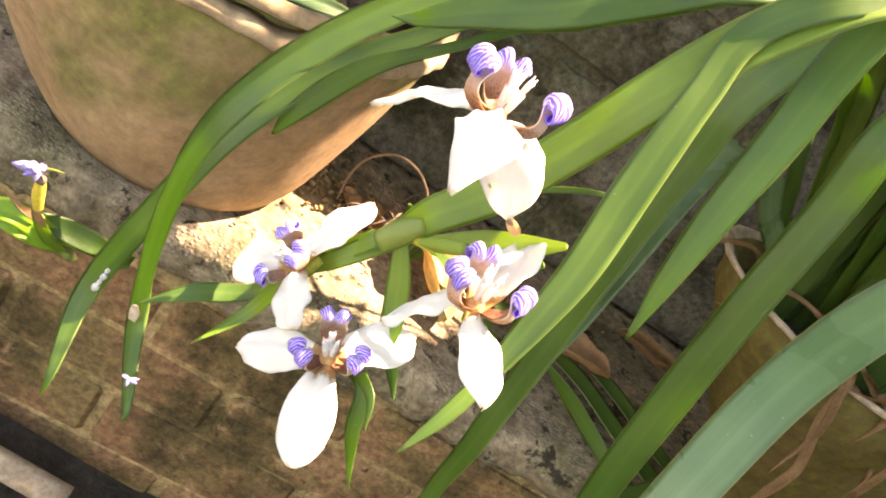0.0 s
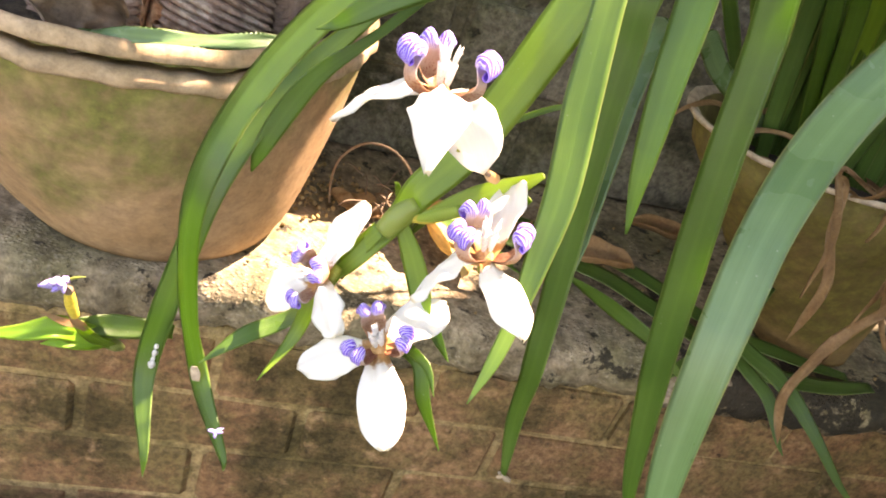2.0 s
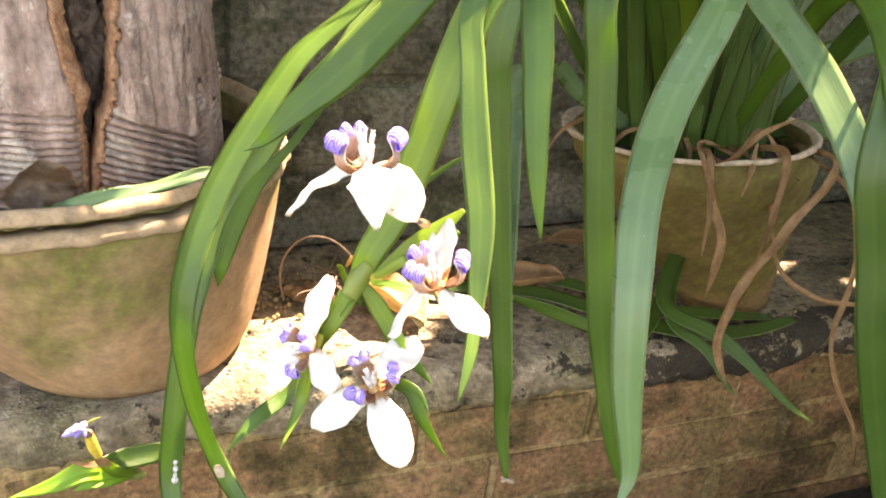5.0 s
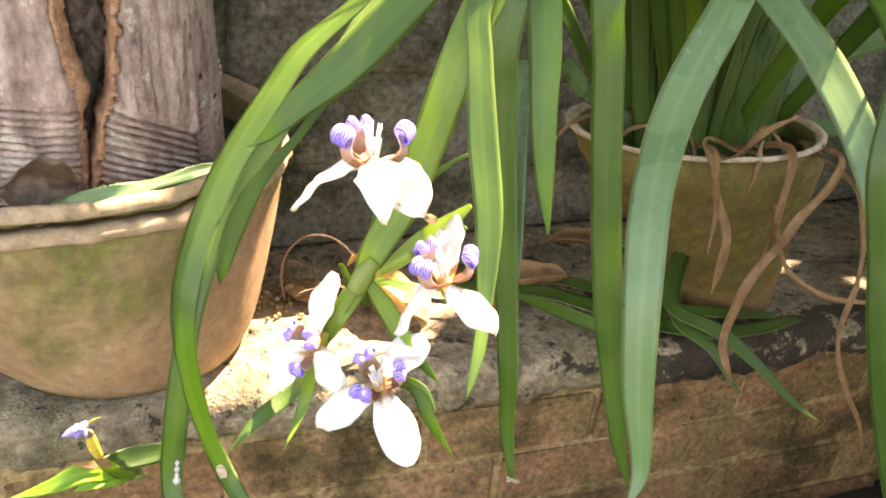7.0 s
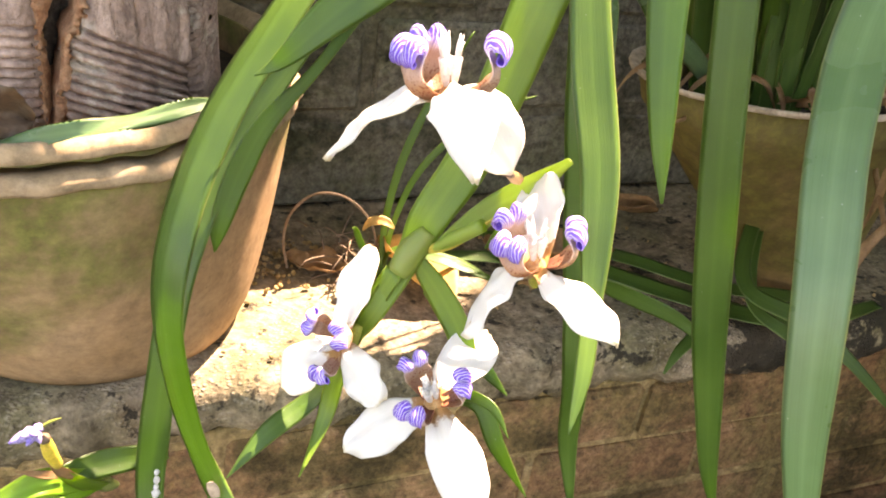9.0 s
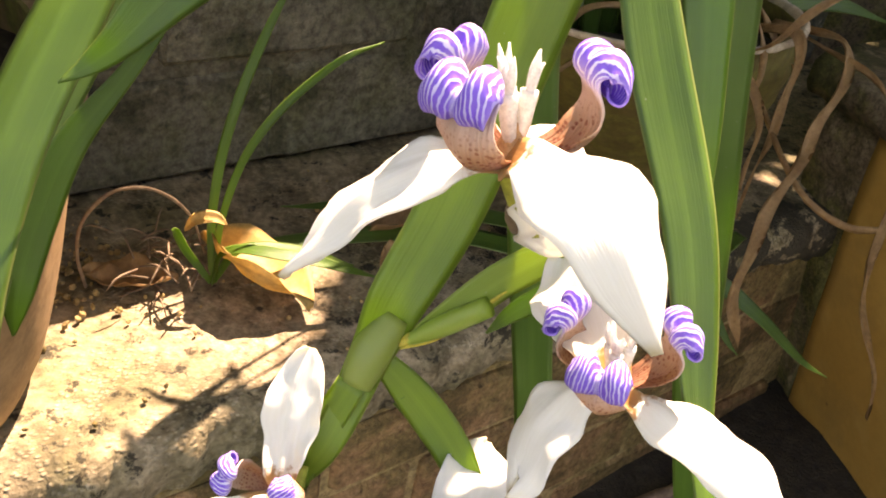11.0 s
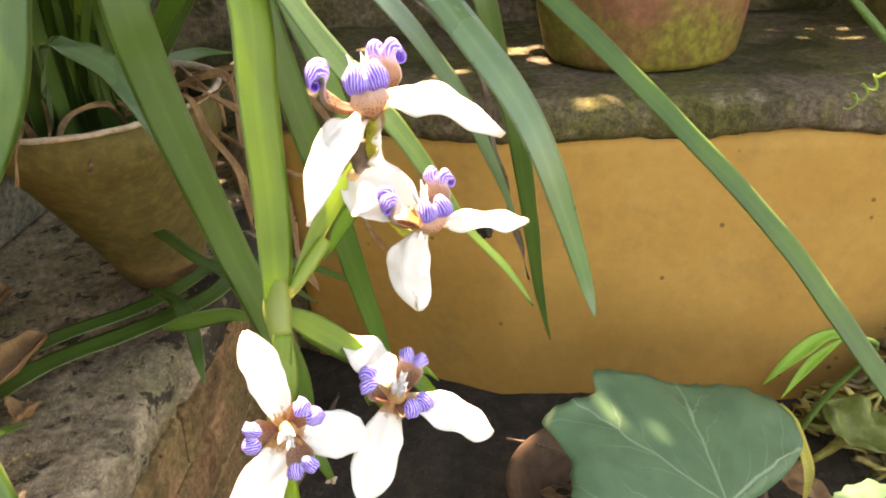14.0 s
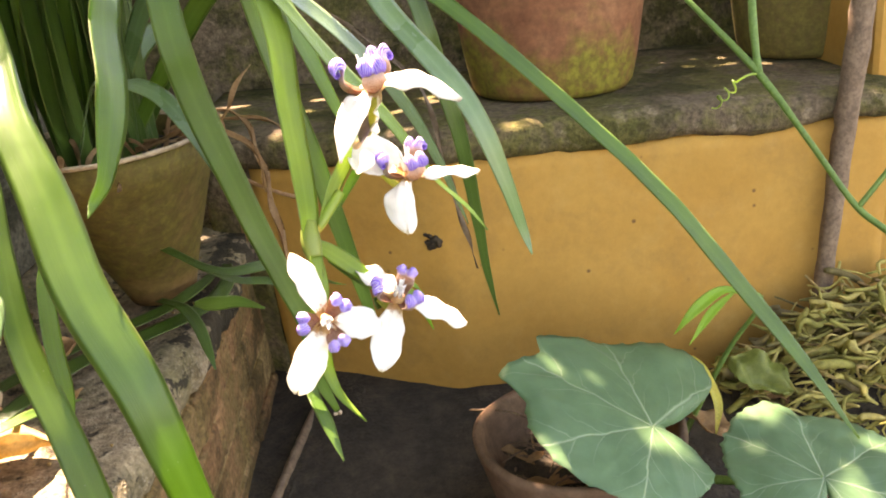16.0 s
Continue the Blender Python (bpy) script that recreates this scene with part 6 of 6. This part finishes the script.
straw_heap()
lone_leaf("fallen_leaf", "yellowing green oval leaf lying on the straw", (0.325, -0.665, -0.175), 0.085, 0.062, 60, (-25, -25), OLIVE, 21)
lone_leaf("fallen_leaf", "brown fallen leaf lying on damp earth", (0.30, -0.60, -0.225), 0.075, 0.040, 70, (-10, -25), DRY, 23)
lone_leaf("fallen_leaf", "brown fallen leaf on the ground by the straw", (0.36, -0.70, -0.215), 0.060, 0.035, 15, (-10, -20), DRY, 24)
tagged(part("stick", tube([(0.4620, -0.7997, -0.2718, 0.0125), (0.4620, -0.8166, -0.0365, 0.0125), (0.4620, -0.8295, 0.1288, 0.0150), (0.4620, -0.8469, 0.3413, 0.0155), (0.4620, -0.8622, 0.5920, 0.0155)], 40, 10, None, 4, 0.22), STICK), "rough grey-brown stick leaning on the wall", "stick")
tagged(part("stick", tube([(0.538, -0.087, -0.262, 0.006), (0.413, -0.066, -0.262, 0.0065), (0.296, -0.047, -0.262, 0.006)], 24, 9, None, 7, 0.25), STICK), "brown stick lying on the shaded ground", "stick")
tagged(part("twig", tube([(0.30, -0.30, GROUND_Z + 0.12, 0.0012), (0.27, -0.34, -0.15, 0.0018), (0.245, -0.37, -0.152, 0.0016), (0.22, -0.40, -0.17, 0.001)], 20, 6), STICK), "thin brown twig lying on the basin", "twig")


def vine():
    root = base("vine", (0.187, -0.742, -0.28), "green climbing vine with a curled tendril", "plant")
    main = [(0.187, -0.80, GROUND_Z, 0.0035), (0.175, -0.765, -0.10, 0.0036), (0.187, -0.742, 0.043, 0.0036), (0.210, -0.712, 0.076, 0.0035), (0.257, -0.677, 0.143, 0.0034), (0.302, -0.642, 0.207, 0.0042), (0.365, -0.584, 0.286, 0.003), (0.42, -0.53, 0.36, 0.0026)]
    part("stem", tube(main, 60, 10), PUMPKIN_STALK, root)
    part("branch", tube([(0.302, -0.642, 0.207, 0.0044), (0.314, -0.643, 0.228, 0.0040), (0.326, -0.644, 0.256, 0.0046), (0.346, -0.649, 0.296, 0.0042), (0.38, -0.66, 0.36, 0.0036)], 26, 10), PUMPKIN_STALK, root)
    part("branch", tube([(0.210, -0.712, 0.077, 0.0030), (0.214, -0.735, 0.102, 0.0030), (0.218, -0.762, 0.130, 0.0030), (0.22, -0.80, 0.16, 0.0028)], 20, 8), PUMPKIN_STALK, root)
    pts = [(0.302, -0.642, 0.207, 0.0014), (0.298, -0.630, 0.208, 0.0013), (0.293, -0.618, 0.205, 0.0013)]
    for k in range(26):
        a = k * 0.72
        q = k / 25
        pts.append((0.291 - 0.006 * q + 0.0035 * math.cos(a), -0.614 + 0.026 * q + 0.003 * math.sin(a * 1.1), 0.202 - 0.020 * q + 0.0045 * math.sin(a), 0.0012 - 0.0005 * q))
    part("tendril", tube(pts, 130, 6), YOUNG, root, "pale green coiled tendril")


vine()


# ---- unseen tree added overhead; its gaps let the sun through to chosen spots ----
def overhead_tree():
    # Places left open for sunlight, each with the radius kept free of leaves.
    gaps = [((-0.216, -0.118, 0.165), 0.020), ((-0.125, -0.24, 0.29), 0.075), ((-0.085, -0.26, 0.24), 0.046), ((-0.14, -0.2, 0.17), 0.05), ((-0.11, -0.24, 0.16), 0.055), ((-0.12, 0.06, 0), 0.05), ((-0.09, 0.11, 0), 0.05), ((-0.15, 0.03, 0), 0.032), ((-0.05, 0.07, 0), 0.03), ((0.02, 0.09, 0.01), 0.03), ((-0.10, 0.025, 0.0), 0.032), ((-0.065, 0.035, 0.0), 0.028), ((-0.03, 0.03, 0.0), 0.012),
            ((-0.10, -0.03, 0.31), 0.010), ((-0.18, -0.09, 0.22), 0.03), ((-0.2, -0.12, 0.16), 0.04), ((-0.2, -0.14, 0.06), 0.05), ((-0.07, -0.185, 0.29), 0.035), ((0, -0.33, 0.2), 0.014), ((0.2, -0.23, 0.3), -0.012), ((-0.09, -0.085, 0.31), 0.012),
            ((-0.29, 0.05, 0.28), 0.03), ((0.161, -0.436, -0.081), -0.014), ((0.209, -0.394, -0.054), -0.016), ((0.159, -0.356, -0.051), -0.022), ((0.103, -0.489, -0.115), -0.004), ((-0.006, -0.192, 0.325), 0.020), ((0.566, 0.153, 0.0), -0.006), ((0.545, 0.129, 0.0), -0.008), ((0.509, 0.10, 0.0), -0.008), ((0.67, 0.255, 0.0), 0.006), ((0.71, 0.252, 0.0), 0.006), ((0.76, 0.25, 0.0), 0.006), ((-0.228, -0.037, 0.206), -0.008), ((0.08, -0.5, 0.1), 0.02), ((0.225, -0.184, 0.342), 0.002), ((0.178, 0.070, 0.317), 0.006), ((0.07, -0.64, -0.12), -0.004)]
    rnd = random.Random(31)
    root = base("tree", (1.6, 1.6, GROUND_Z), "unseen leafy tree added overhead to dapple the sun", "tree")
    part("trunk", tube([(1.6, 1.6, GROUND_Z - 0.05, 0.10), (1.58, 1.62, 0.5, 0.085), (1.55, 1.55, 1.2, 0.07), (1.35, 1.35, 1.8, 0.05), (1.0, 1.0, 2.1, 0.03), (0.6, 0.85, 2.2, 0.012)], 40, 12, None, 2, 0.2), BARK, root)
    bm = bmesh.new()
    made = 0
    thick = [((0.476, -0.001, 0.0), 0.05), ((0.63, -0.725, 0.14), 0.05), ((0.54, -0.78, 0.14), 0.05), ((0.244, -0.093, 0.075), 0.05), ((0.69, -0.66, 0.14), 0.03), ((0.33, 0.12, 0.42), 0.10), ((0.25, 0.20, 0.15), 0.10), ((0.018, -0.277, 0.300), 0.016), ((0.30, 0.05, 0.32), 0.08), ((0.007, -0.105, 0.323), 0.018), ((0.009, -0.118, 0.259), 0.018), ((0.011, -0.139, 0.184), 0.02), ((0.06, -0.238, 0.36), 0.025), ((0.035, -0.258, 0.322), 0.022), ((0.10, -0.20, 0.40), 0.03)]          # extra leaves added to shade these spots
    while made < 13900:
        z = rnd.uniform(1.45, 2.1)
        c = sun_way * (z / sun_way.z)
        a, q = rnd.uniform(0, 6.283), 1.75 * math.sqrt(rnd.random())
        p = Vector((c.x + q * math.cos(a), c.y - 0.1 + q * math.sin(a), z))
        if made >= 12200:
            g, r = thick[made % len(thick)]
            p = Vector(g) + sun_way * ((z - g[2]) / sun_way.z) + Vector((math.cos(a), math.sin(a), 0)) * (r * q)
        made += 1
        size = rnd.uniform(0.05, 0.095)
        if any((Vector(g) - p - sun_way * (Vector(g) - p).dot(sun_way)).length < r + size * 0.42 for g, r in gaps):
            continue
        d = Vector((rnd.uniform(-1, 1), rnd.uniform(-1, 1), rnd.uniform(-0.5, 0.3))).normalized() * size
        e = d.cross(Vector((rnd.uniform(-0.4, 0.4), rnd.uniform(-0.4, 0.4), 1))).normalized() * size * 0.36
        mid = Vector((0, 0, -0.12 * size))
        v = [bm.verts.new(p + w) for w in (-d * 0.5, -d * 0.2 + e + mid, d * 0.15 + e * 0.85 + mid, d * 0.5, d * 0.15 - e * 0.85 + mid, -d * 0.2 - e + mid)]
        bm.faces.new(v)
    tagged(part("crown", bm, CANOPY, root, "dense small leaves with gaps", False), "", "", "", "stuff")


overhead_tree()

# ---- masonry pieces last ----
brick_wall("wall_front", "old red-brown brick face below the concrete ledge", -1.467, 0.72, 0.012, -0.319, -0.046, 0.178, 0.060, 0.008, BRICK, 0.2, 3, slope=-0.010)
brick_wall("wall_back", "grey mossy weathered wall behind the pots", -1.5, 1.02, WALL_Y, 0.0, 0.56, 0.24, 0.088, 0.012, STONE, 0.2, 8, 0.0, GREYMORTAR)
